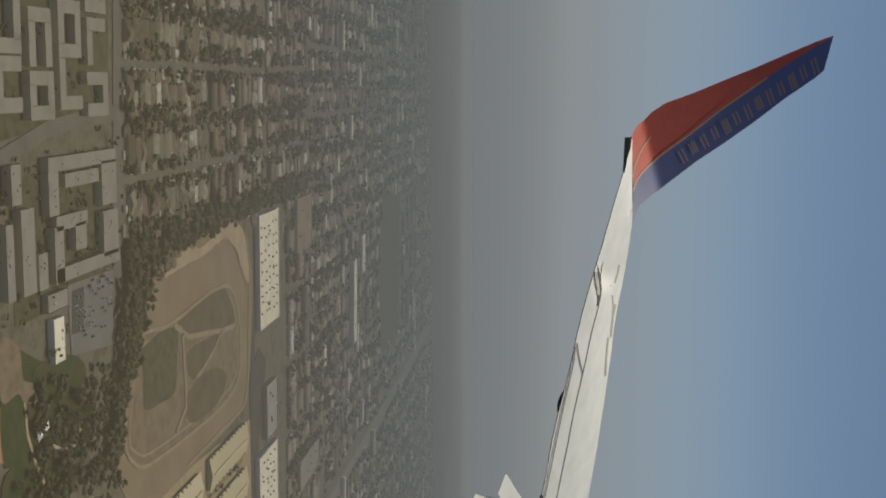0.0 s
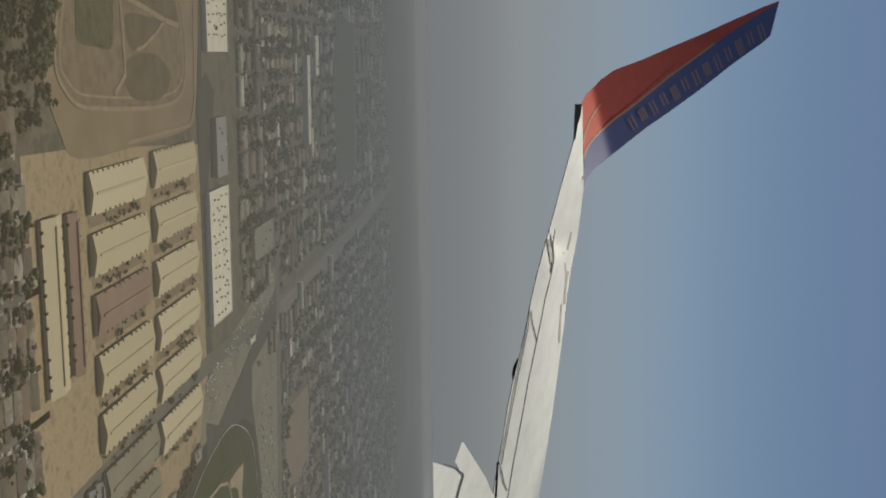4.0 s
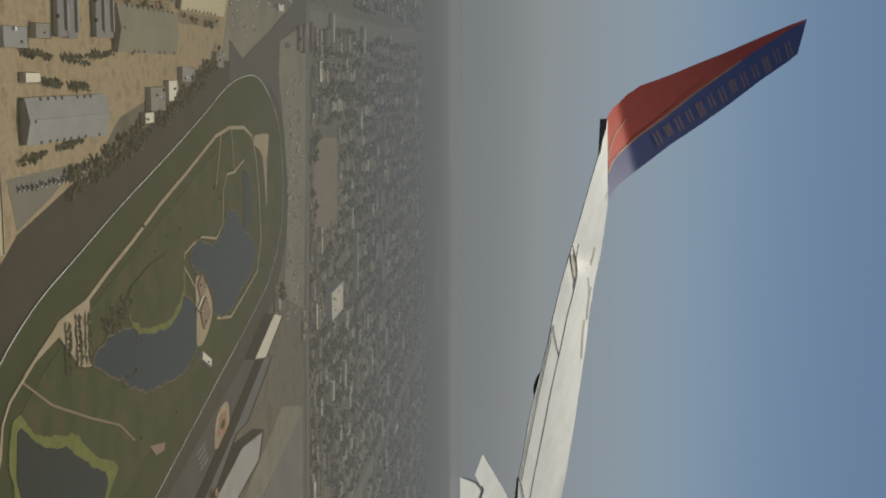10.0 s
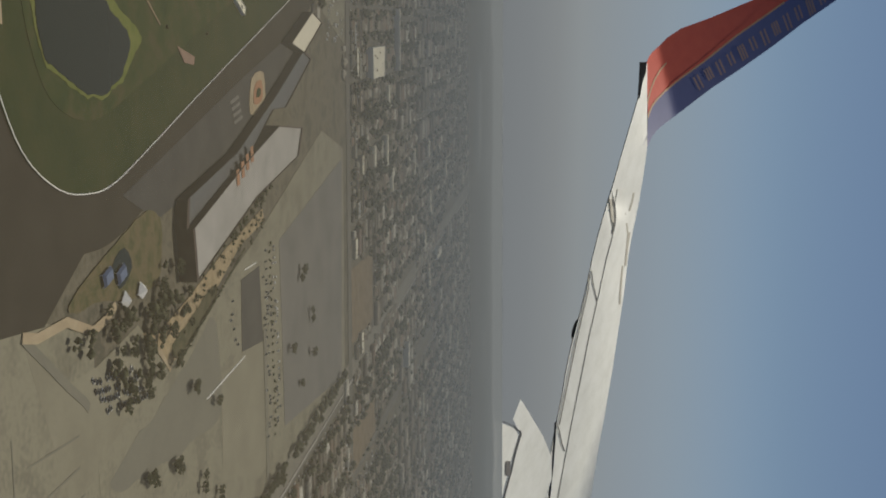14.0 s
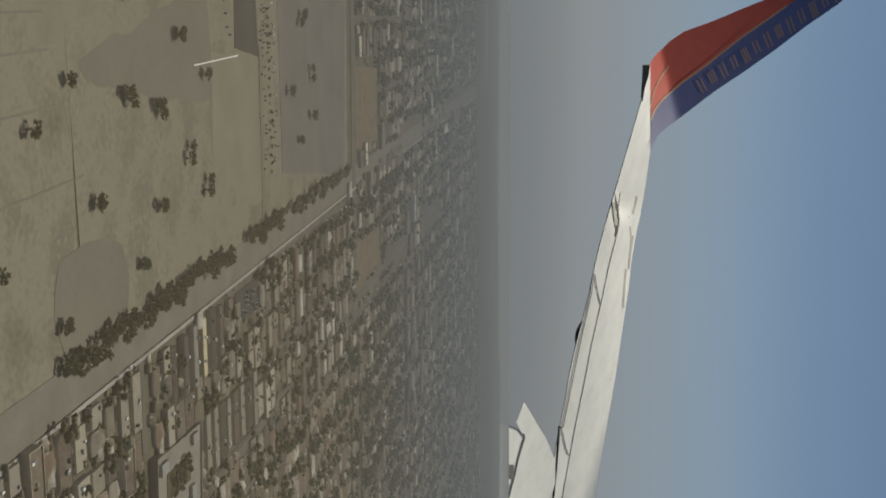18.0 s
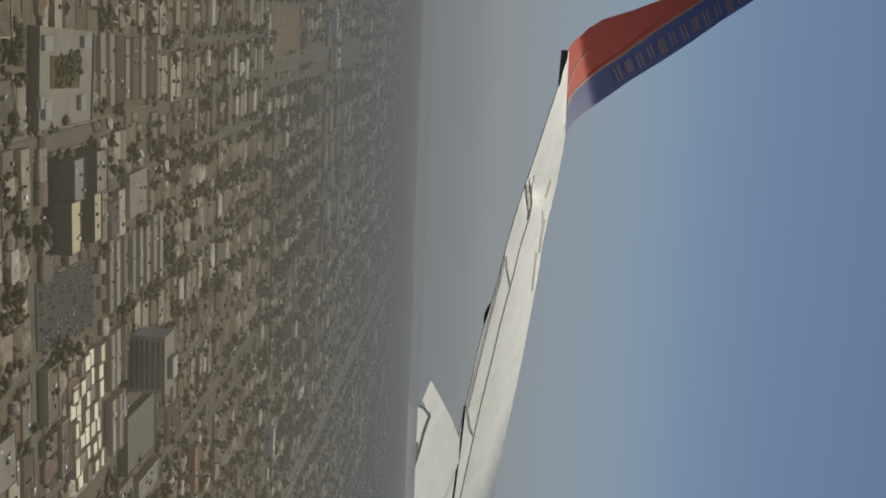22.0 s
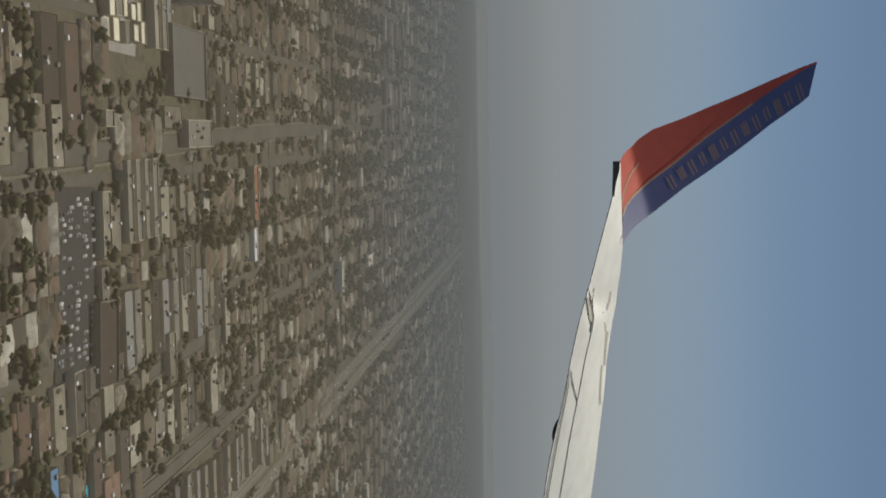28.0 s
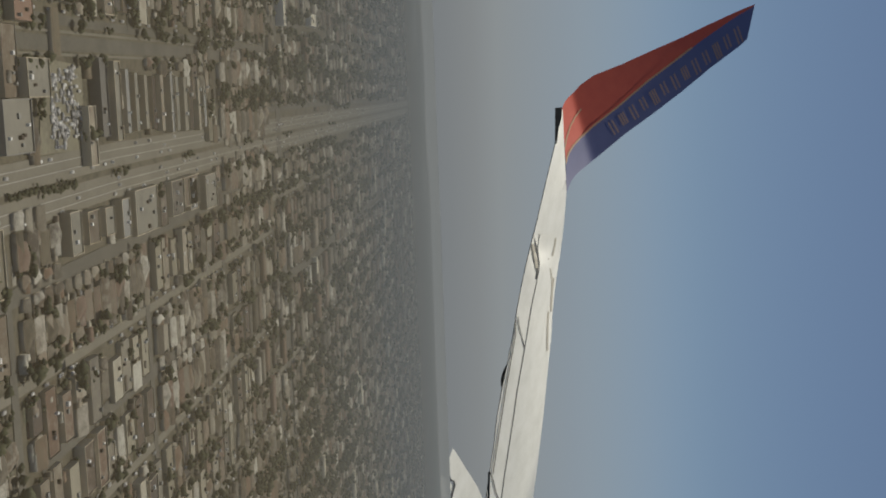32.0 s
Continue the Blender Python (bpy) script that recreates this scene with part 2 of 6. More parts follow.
M_BLUEROOF = noisy("bright_blue_sheet_roof", steps((0.08, 0.20, 0.36), (0.10, 0.25, 0.42)), 5, 1, 0.6, 0.1)
M_TARP = noisy("blue_tarpaulin", steps((0.06, 0.09, 0.17), (0.09, 0.13, 0.22)), 4, 1, 0.6, 0.1)
M_WINGWHITE = noisy("worn_white_aircraft_paint", steps((0.60, 0.59, 0.53), (0.68, 0.67, 0.61), (0.74, 0.73, 0.68)), 1500, 200, 0.45, 0.0)
M_WINGDIRT = noisy("oily_brown_dirt_on_paint", steps((0.30, 0.27, 0.21), (0.38, 0.35, 0.28)), 900, 90, 0.6, 0.0)
M_STRIPE = noisy("pale_gold_stripe_paint", steps((0.62, 0.36, 0.20), (0.68, 0.42, 0.24)), 900, 90, 0.4, 0.0)
M_SEAM = noisy("black_rubber_seal", steps((0.02, 0.02, 0.02), (0.04, 0.04, 0.04)), 300, 30, 0.7, 0.0)


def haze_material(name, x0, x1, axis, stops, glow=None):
    """Painted haze on a sheet: opacity and tint ramp along one axis of the world, between two true metres. Diffuse, lit
    from above, unless glow makes it emit as the distance itself.
    """
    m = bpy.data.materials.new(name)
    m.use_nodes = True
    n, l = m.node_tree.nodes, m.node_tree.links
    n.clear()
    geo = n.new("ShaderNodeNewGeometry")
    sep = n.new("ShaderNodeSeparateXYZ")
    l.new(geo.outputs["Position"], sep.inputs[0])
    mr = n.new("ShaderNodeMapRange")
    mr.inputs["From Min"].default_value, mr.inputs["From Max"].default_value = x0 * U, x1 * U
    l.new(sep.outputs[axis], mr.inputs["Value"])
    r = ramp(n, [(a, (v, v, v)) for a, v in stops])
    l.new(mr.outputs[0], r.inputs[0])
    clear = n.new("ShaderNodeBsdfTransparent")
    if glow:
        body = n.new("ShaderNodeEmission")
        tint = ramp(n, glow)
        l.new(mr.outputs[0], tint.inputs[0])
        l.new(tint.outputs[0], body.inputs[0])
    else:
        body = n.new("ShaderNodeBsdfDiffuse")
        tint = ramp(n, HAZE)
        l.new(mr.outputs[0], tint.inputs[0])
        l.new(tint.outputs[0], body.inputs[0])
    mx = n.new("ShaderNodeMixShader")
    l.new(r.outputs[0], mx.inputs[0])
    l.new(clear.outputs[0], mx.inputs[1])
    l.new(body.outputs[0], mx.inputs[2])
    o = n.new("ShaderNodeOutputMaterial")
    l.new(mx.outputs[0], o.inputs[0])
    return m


# Airlight painted as tint: warm near, bluish far; opacity rises with distance.
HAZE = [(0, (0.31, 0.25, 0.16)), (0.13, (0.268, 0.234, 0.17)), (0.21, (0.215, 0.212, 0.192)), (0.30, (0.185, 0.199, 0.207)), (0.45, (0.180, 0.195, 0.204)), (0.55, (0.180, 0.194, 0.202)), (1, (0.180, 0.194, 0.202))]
M_HAZE_SHEET = haze_material("smog", 0, 6000, 1, [(0, 0.07), (0.08, 0.145), (0.16, 0.28), (0.22, 0.39), (0.30, 0.50), (0.40, 0.625), (0.465, 0.74), (0.525, 0.89), (0.57, 0.98)])
# Emission ramp paints horizon haze and the lower sky; the sun plays no part.
M_HAZE_GLOW = haze_material("far_haze_glow", -18000, 17500, 2, [(0, 1), (0.68, 1.0), (0.84, 0.62), (1, 0)], [(0, (0.174, 0.187, 0.193)), (0.265, (0.177, 0.191, 0.197)), (0.33, (0.186, 0.200, 0.207)), (0.39, (0.199, 0.214, 0.221)), (0.45, (0.222, 0.237, 0.242)), (0.507, (0.250, 0.272, 0.280)), (0.70, (0.247, 0.298, 0.346)), (0.85, (0.225, 0.295, 0.385)), (1, (0.19, 0.282, 0.415))])

# ---- making things ----
TURN = radians(-9)  # the street grid's turn against the flight line
CT, ST = math.cos(TURN), math.sin(TURN)


def G(u, v):
    """Street-grid metres to world metres."""
    return u * CT - v * ST, u * ST + v * CT


def inv(x, y):
    return x * CT + y * ST, -x * ST + y * CT


def link(name, verts, faces, mats, parent=None, label="", index=None):
    me = bpy.data.meshes.new(name)
    me.from_pydata([(x * U, y * U, z * U) for x, y, z in verts], [], faces)
    for m in mats if isinstance(mats, (list, tuple)) else (mats,):
        me.materials.append(m)
    if index is not None:
        me.polygons.foreach_set("material_index", index)
    ob = new(name, me)
    if parent:
        ob.parent = parent
    if label:
        ob["label"] = label
    return ob


def at(ob, x, y, z=0.0, turn=0.0):
    ob.matrix_basis = Matrix.Translation((x * U, y * U, z * U)) @ Matrix.Rotation(turn, 4, "Z")
    return ob


class Bag:
    """Collects faces."""

    def __init__(self):
        self.v, self.f, self.m = [], [], []

    def face(self, pts, m=0):
        k = len(self.v)
        self.v += pts
        self.f.append(tuple(range(k, k + len(pts))))
        self.m.append(m)

    def box(self, cx, cy, lx, ly, z0, z1, turn=0.0, side=0, top=0, taper=0.0):
        c, s = math.cos(turn), math.sin(turn)
        k = len(self.v)
        for z, q in ((z0, 0), (z1, taper)):
            for a, b in ((-1, -1), (1, -1), (1, 1), (-1, 1)):
                px, py = a * (lx / 2 - q), b * (ly / 2 - q)
                self.v.append((cx + px * c - py * s, cy + px * s + py * c, z))
        for a, b, cc, d in ((0, 1, 5, 4), (1, 2, 6, 5), (2, 3, 7, 6), (3, 0, 4, 7)):
            self.f.append((k + a, k + b, k + cc, k + d))
            self.m.append(side)
        self.f.append((k + 4, k + 5, k + 6, k + 7))
        self.m.append(top)

    def gable(self, cx, cy, lx, ly, z0, z1, turn=0.0, m=0, over=0.5, hip=0.0):
        """A pitched roof, its ridge along x."""
        c, s = math.cos(turn), math.sin(turn)
        k = len(self.v)
        a, b = lx / 2 + over, ly / 2 + over
        for px, py, z in ((-a, -b, z0), (a, -b, z0), (a, b, z0), (-a, b, z0), (-a + hip, 0, z1), (a - hip, 0, z1)):
            self.v.append((cx + px * c - py * s, cy + px * s + py * c, z))
        for q in ((0, 1, 5, 4), (2, 3, 4, 5), (1, 2, 5), (3, 0, 4)):
            self.f.append(tuple(k + i for i in q))
            self.m.append(m)

    def put(self, name, mats, parent=None, label=""):
        return link(name, self.v, self.f, mats, parent, label, self.m if isinstance(mats, (list, tuple)) else None)


def poly(name, pts, z, mat, label="", category="", kind="structure", thick=0.3):
    """A flat patch of ground with a rim."""
    n = len(pts)
    v = [(x, y, z) for x, y in pts] + [(x, y, z - thick) for x, y in pts]
    f = [tuple(range(n))] + [(i, i + n, (i + 1) % n + n, (i + 1) % n) for i in range(n)]
    area = sum(pts[i][0] * pts[(i + 1) % n][1] - pts[(i + 1) % n][0] * pts[i][1] for i in range(n))
    if area < 0:
        f = [tuple(reversed(q)) for q in f]
    ob = link(name, v, f, mat)
    return tagged(ob, label, category, "", kind)


def smooth(pts, k=4):
    """A closed curve through the points."""
    out, n = [], len(pts)
    for i in range(n):
        p0, p1, p2, p3 = (Vector((*pts[(i + j) % n], 0)) for j in (-1, 0, 1, 2))
        for j in range(k):
            t = j / k
            q = 0.5 * (2 * p1 + (p2 - p0) * t + (2 * p0 - 5 * p1 + 4 * p2 - p3) * t * t + (3 * p1 - p0 - 3 * p2 + p3) * t ** 3)
            out.append((q.x, q.y))
    return out


def ragged(pts, amp, step=0.11, k=7):
    """A closed curve through the points whose edge wanders in and out."""
    out = []
    for x, y in smooth(pts, k):
        q = noise.noise_vector(Vector((x * step, y * step, 3.1))) + 0.6 * noise.noise_vector(Vector((x * step * 2.7, y * step * 2.7, 9.7)))
        out.append((x + q.x * amp, y + q.y * amp))
    return out


def strip(name, pts, width, z, mat, label="", category="road", kind="structure", closed=False):
    """A road along a line of points."""
    n, v, f = len(pts), [], []
    for i, p in enumerate(pts):
        a = pts[(i - 1) % n] if closed or i else p
        b = pts[(i + 1) % n] if closed or i < n - 1 else p
        d = Vector((b[0] - a[0], b[1] - a[1])).normalized() * (width / 2)
        for q in (z, z - 0.25):
            v += [(p[0] + d.y, p[1] - d.x, q), (p[0] - d.y, p[1] + d.x, q)]
    for i in range(n if closed else n - 1):
        k, j = 4 * i, 4 * ((i + 1) % n)
        f += [(k, j, j + 1, k + 1), (k + 2, j + 2, j, k), (k + 1, j + 1, j + 3, k + 3)]
    return tagged(link(name, v, f, mat), label, category, "", kind)


def inside(x, y, pts):
    hit, n = False, len(pts)
    for i in range(n):
        (x1, y1), (x2, y2) = pts[i], pts[i - 1]
        if (y1 > y) != (y2 > y) and x < (x2 - x1) * (y - y1) / (y2 - y1) + x1:
            hit = not hit
    return hit


KEEP = []  # places where no houses grow: outlines in world metres
STANDS, AROUND = [], []  # large blocks: their own ground, and the ground just about them


def keep(pts):
    KEEP.append((min(p[0] for p in pts), max(p[0] for p in pts), min(p[1] for p in pts), max(p[1] for p in pts), pts))


def free(x, y, yards=False):
    """Nothing large stands here; with yards, the ground close about the blocks counts as free."""
    return not any(a <= x <= b and c <= y <= d and inside(x, y, p) for a, b, c, d, p in KEEP) and (yards or not any(a <= x <= b and c <= y <= d and inside(x, y, p) for a, b, c, d, p in AROUND))


# ---- ground ----
v, f = [], []
ys = [-6000, -600, 0, 400, 800, 1200, 2000, 3000, 3500, 9000, 78000]
xs = [-44000, -4000, -800, 0, 1000, 2000, 3000, 4000, 8000, 46000]
for y in ys:
    for x in xs:
        v.append((x, y, 0.0 if y <= 3500 else -(y - 3500) * 0.14))
for j in range(len(ys) - 1):
    for i in range(len(xs) - 1):
        k = j * len(xs) + i
        f.append((k, k + 1, k + 1 + len(xs), k + len(xs)))
tagged(link("ground", v, f, M_GROUND), "dry brown and olive ground of the town plain", "ground", "", "structure")

# painted haze sheet over the plain, and the glowing far-haze backdrop behind it
tagged(link("smog", [(-6000, -900, 34), (9000, -900, 34), (9000, 3480, 34), (-6000, 3480, 34)], [(0, 1, 2, 3)], M_HAZE_SHEET), "flat sheet painted as haze, denser and bluer with distance", "haze", "", "structure")
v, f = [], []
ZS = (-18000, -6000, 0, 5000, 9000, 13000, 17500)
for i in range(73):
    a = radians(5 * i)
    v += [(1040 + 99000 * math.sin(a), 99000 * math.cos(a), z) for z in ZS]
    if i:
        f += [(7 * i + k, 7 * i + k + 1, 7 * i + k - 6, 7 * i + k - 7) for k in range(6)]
tagged(link("backdrop", v, f, M_HAZE_GLOW), "glowing backdrop painted with horizon haze and low sky", "haze", "", "structure")

# ---- ground patches ----
TRAIN_OUT = [(331, 1094), (369, 1134), (421, 1140), (501, 1106), (521, 1079), (506, 954), (482, 799), (454, 767), (408, 749), (370, 757), (340, 785), (318, 815), (300, 850), (302, 960), (312, 1040)]
TRAIN_IN = [(338, 818), (349, 871), (355, 911), (359, 963), (366, 1020), (381, 1063), (419, 1083), (465, 1079), (486, 1052), (483, 992), (467, 906), (454, 845), (443, 804), (427, 782), (408, 772), (375, 785)]
poly("training_track", smooth(TRAIN_OUT), 0.6, M_DIRT, "brown dirt training track", "race track")
poly("training_infield", smooth(TRAIN_IN), 1.0, M_INFIELD, "bare brown infield of the training track", "infield")
for pts in ([(356, 906), (354, 926), (370, 1028), (387, 1056), (416, 1066), (413, 1036), (391, 963), (376, 930)], [(392, 930), (411, 1016), (419, 990), (424, 958), (421, 928), (405, 922)], [(428, 918), (440, 1000), (464, 1030), (476, 993), (460, 918)]):
    poly("dark_earth", ragged(pts, 2.0, 0.09, 4), 1.2, M_BROWN, "darker bare earth of the infield", "earth", "structure", 0.1)
poly("training_lawn", ragged([(347, 822), (358, 897), (384, 897), (413, 885), (408, 854), (399, 817), (370, 820)], 1.6, 0.1, 4), 1.4, M_DRYLAWN, "worn green lawn in the bare infield", "lawn", "structure", 0.1)
keep([(290, 735), (480, 690), (540, 950), (560, 1110), (420, 1165), (290, 1130)])
# main track
OUT = [(866, 1040), (877, 956), (890, 850), (901, 746), (913, 656), (921, 600), (937, 549), (958, 525), (990, 508), (1025, 502), (1062, 505), (1105, 522), (1135, 556), (1149, 594), (1153, 630), (1147, 694), (1137, 784), (1127, 880), (1115, 1000), (1107, 1075), (1095, 1150), (1058, 1213), (1000, 1234), (945, 1227), (905, 1192), (873, 1132)]


def grown(pts, d):
    n, out = len(pts), []
    for i in range(n):
        a, b = pts[i - 1], pts[(i + 1) % n]
        t = Vector((b[0] - a[0], b[1] - a[1])).normalized()
        out.append((pts[i][0] + t.y * d, pts[i][1] - t.x * d))
    return out


poly("main_track", smooth(grown(OUT, 34)), 0.5, M_TRACK, "wide brown dirt race track", "race track")
keep(grown(OUT, 40))
keep([(790, 380), (970, 380), (970, 530), (905, 580), (880, 570), (790, 560)])
poly("outer_dirt", [(850, 470), (960, 440), (1060, 440), (1060, 500), (960, 520), (905, 600), (885, 700), (862, 690)], 0.38, M_TRACK, "dark damp dirt outside the track", "dirt")
poly("turf_course", smooth(OUT), 0.9, M_GRASS, "green turf course inside the dirt track", "turf")
strip("rail", smooth(OUT), 0.55, 1.8, M_WHITE, "white inner rail round the race course", "rail", "", True)
poly("pale_infield", smooth(grown(OUT, -42)), 1.3, M_GRASS2, "paler grass of the infield", "infield")
poly("lake_reeds", ragged([(973, 562), (991, 578), (1003, 595), (1013, 617), (1025, 637), (1042, 651), (1059, 671), (1070, 690), (1080, 694), (1085, 680), (1096, 660), (1099, 640), (1100, 622), (1093, 600), (1079, 577), (1065, 557), (1050, 554), (1032, 552), (1016, 547), (998, 545), (984, 549)], 2.2), 1.7, M_REED, "bright green reeds round the lake", "reeds")
LAKE = [(982, 562), (993, 573), (1006, 587), (1024, 620), (1035, 631), (1058, 658), (1073, 674), (1082, 672), (1093, 657), (1097, 641), (1098, 624), (1092, 603), (1078, 580), (1064, 559), (1050, 556.5), (1032, 556), (1016, 552), (1000, 552), (988, 556)]
poly("lake", ragged(LAKE, 2.0), 2.1, M_WATER, "dark still infield lake", "lake", "structure")
UPPER = [(983, 888), (979, 915), (990, 940), (995, 973), (985, 994), (979, 1014), (998, 1045), (1019, 1066), (1039, 1094), (1061, 1080), (1066, 1035), (1074, 986), (1057, 942), (1043, 945), (1026, 931), (1012, 922), (998, 893)]
MIDDLE = [(983, 690), (986, 668), (1003, 688), (1021, 716), (1036, 735), (1052, 768), (1067, 820), (1073, 864), (1063, 888), (1045, 896), (1029, 889), (1013, 869), (1008, 833), (1004, 785), (993, 748), (984, 716)]
poly("upper_lake", ragged(UPPER, 3.4), 2.1, M_WATERBLUE, "irregular bluish upper infield lake", "lake", "structure")
poly("middle_lake", ragged(MIDDLE, 3.4), 2.1, M_WATERBLUE, "broad bluish infield lake", "lake", "structure")
poly("lake_reeds", ragged([(974, 740), (996, 750), (1012, 782), (1021, 826), (1014, 856), (1002, 868), (980, 860), (968, 790)], 3.0), 2.35, M_REED, "green reeds in the lake's bay", "reeds")
poly("lake_bay", ragged([(968, 738), (992, 752), (1007, 784), (1016, 824), (1010, 852), (1000, 864), (972, 862), (960, 790)], 3.0), 2.6, M_GRASS2, "green tongue of turf in the lake", "lawn")
poly("channel", smooth([(956, 1069), (968, 1088), (1008, 1090), (1016, 1062), (974, 1065)]), 2.05, M_WATER, "thin ditch running to the lake", "lake", "structure")
poly("island", smooth([(1006, 896), (1022, 924), (1052, 936), (1068, 908), (1064, 886), (1040, 890)]), 2.6, M_SAND, "tan strip of land between the lakes", "island")
poly("sand_yard", [(954, 575), (943, 623), (945, 675), (989, 668), (983, 651), (951, 625)], 1.9, M_SAND, "tan sandy yard beside the turf", "yard")
strip("sand_path", [(958, 572), (988, 606), (1021, 657), (1050, 705), (1075, 730)], 1.6, 1.8, M_DIRT, "tan path across the infield", "path")
strip("sand_path", [(948, 613), (943, 627), (945, 670), (939, 706), (932, 761), (922, 825), (914, 898), (903, 983), (905, 1030), (915, 1079), (930, 1109)], 3.4, 1.8, M_SAND, "tan path along the back stretch", "path")
poly("sand_corner", [(931, 1116), (936, 1150), (943, 1179), (952, 1174), (969, 1164), (1014, 1154), (1014, 1151), (986, 1150), (960, 1146), (949, 1134), (940, 1114)], 1.85, M_SAND, "tan sandy corner of the infield", "sand")
strip("sand_path", [(930, 1109), (958, 1120), (999, 1124), (1040, 1123), (1070, 1101), (1075, 1048), (1080, 995), (1064, 950)], 2.6, 1.9, M_SAND, "tan path beside the lake", "path")
strip("sand_path", [(946, 1073), (949, 1036), (945, 1012), (956, 996), (986, 988), (993, 965), (979, 924), (977, 897), (978, 874), (986, 867), (999, 880), (1014, 893)], 2.0, 1.92, M_SAND, "thin tan path winding to the lake", "path")
strip("sand_path", [(908, 1035), (928, 1036), (946, 1035)], 1.4, 1.85, M_SAND, "thin tan path in the turf", "path")
strip("sand_path", [(906, 1000), (930, 985), (946, 975)], 1.8, 1.86, M_SAND, "short tan path in the turf", "path")
strip("sand_path", [(1040, 519), (998, 527), (988, 536), (971, 543), (962, 554), (957, 572), (950, 597), (947, 616)], 2.4, 1.86, M_SAND, "tan path round the turn", "path")
# the big car parks
poly("car_park", [(1305, 560), (1497, 535), (1580, 1235), (1310, 1285), (1262, 1180), (1290, 900), (1300, 700)], 0.5, M_LOT, "huge worn tan car park", "car park")
poly("car_park", [(1160, 250), (1440, 220), (1490, 530), (1230, 575), (1180, 490)], 0.4, M_LOT, "open tan asphalt field", "car park")
poly("car_park", [(1196, 496), (1243, 540), (1250, 575), (1252, 640), (1306, 690), (1318, 600), (1310, 520)], 0.45, M_LOTPALE, "pale corner of the car park", "car park", "structure", 0.05)
poly("dark_lot", [(1308, 859), (1316, 913), (1386, 908), (1368, 846)], 0.9, M_DARKASPH, "dark newly sealed patch of the car park", "car park")
poly("grey_lot", [(1317, 983), (1400, 972), (1500, 958), (1575, 1215), (1320, 1275)], 0.8, M_LOTGREY, "grey car park", "car park")
keep([(1040, 250), (1200, 250), (1240, 560), (1190, 660), (1060, 540)])
poly("bare_dirt", [(1075, 512), (1120, 450), (1185, 470), (1200, 520), (1180, 577), (1180, 669), (1160, 660), (1140, 560)], 0.46, M_TRACK, "dark damp dirt round the track's turn", "dirt")
keep([(1150, 200), (1440, 200), (1600, 1250), (1250, 1330), (1130, 1250), (1200, 700)])
keep([(1120, 560), (1260, 560), (1300, 700), (1300, 1060), (1240, 1260), (1140, 1260), (1120, 900)])
# barns' yard
poly("barn_yard", [(455, 700), (640, 660), (720, 640), (830, 640), (845, 1040), (775, 1075), (600, 1110), (545, 1110), (470, 780)], 0.4, M_YARD, "tan earth yard between the stables", "yard")
keep([(440, 715), (490, 702), (640, 668), (720, 645), (850, 625), (870, 1060), (775, 1230), (330, 1300), (330, 1160), (545, 1110)])
# main roads
FREEWAY = [(2158, 130), (2206, 500), (2228, 655), (2267, 905), (2354, 1440), (2680, 3460)]


def freeway_x(y):
    return float(np.interp(y, [p[1] for p in FREEWAY], [p[0] for p in FREEWAY]))


ROADS = [
    ([(1440, 130), (1492, 530), (1537, 860), (1589, 1239), (1821, 2830), (2010, 3500)], 25),
    ([(1585, 180), (1640, 523), (1684, 800), (1740, 1250), (1900, 2300)], 10),
    ([(1880, 130), (1926, 474), (1988, 954), (2019, 1166), (2103, 2284)], 10),
    ([(2012, 130), (2064, 520), (2108, 800), (2200, 1400)], 8),
    ([(2080, 130), (2134, 512), (2174, 779), (2210, 1010)], 8),
    (FREEWAY, 32),
    ([(700, 1440), (806, 1419), (1009, 1377), (1221, 1332), (1460, 1290), (1719, 1244), (2368, 1150), (3000, 1040)], 22),
    ([(2240, 400), (2255, 518), (2299, 831), (2340, 1100)], 9),
    ([(2340, 500), (2363, 657), (2489, 1305), (2619, 2180)], 9),
    ([(720, 700), (770, 1075), (838, 1418), (935, 2010), (1067, 2910)], 20),
]
for pts, w in ROADS:
    strip("road", pts, w, 0.84 if w == 22 else 0.7, M_FREEWAY if w > 30 else M_SIDE if w == 25 else M_ASPHALT, "pale concrete freeway" if w > 30 else "wide pale grey avenue" if w == 25 else "grey asphalt street", "road")
    keep([(x - w * 0.55, y) for x, y in pts] + [(x + w * 0.55, y) for x, y in reversed(pts)] if abs(pts[-1][1] - pts[0][1]) > abs(pts[-1][0] - pts[0][0]) else [(x, y - w * 0.7) for x, y in pts] + [(x, y + w * 0.7) for x, y in reversed(pts)])


strip("road", [(850, 1404), (895, 1700), (962, 2140), (1046, 2847), (1110, 3200)], 30, 0.8, M_SIDE, "pale wide road into the plain", "road")
strip("pavement", [(x + 15, y) for x, y in ROADS[0][0][:5]], 2.6, 0.98, M_CONCRETE, "pale concrete pavement beside the avenue", "pavement")
for pts, w in ROADS[1:5]:
    for sd in (-1, 1):
        strip("pavement", [(x + sd * (w / 2 + 2), y) for x, y in pts], 1.5, 0.95, M_SIDE, "pale concrete pavement beside the street", "pavement")


# ---- buildings ----
_q = random.Random(11)


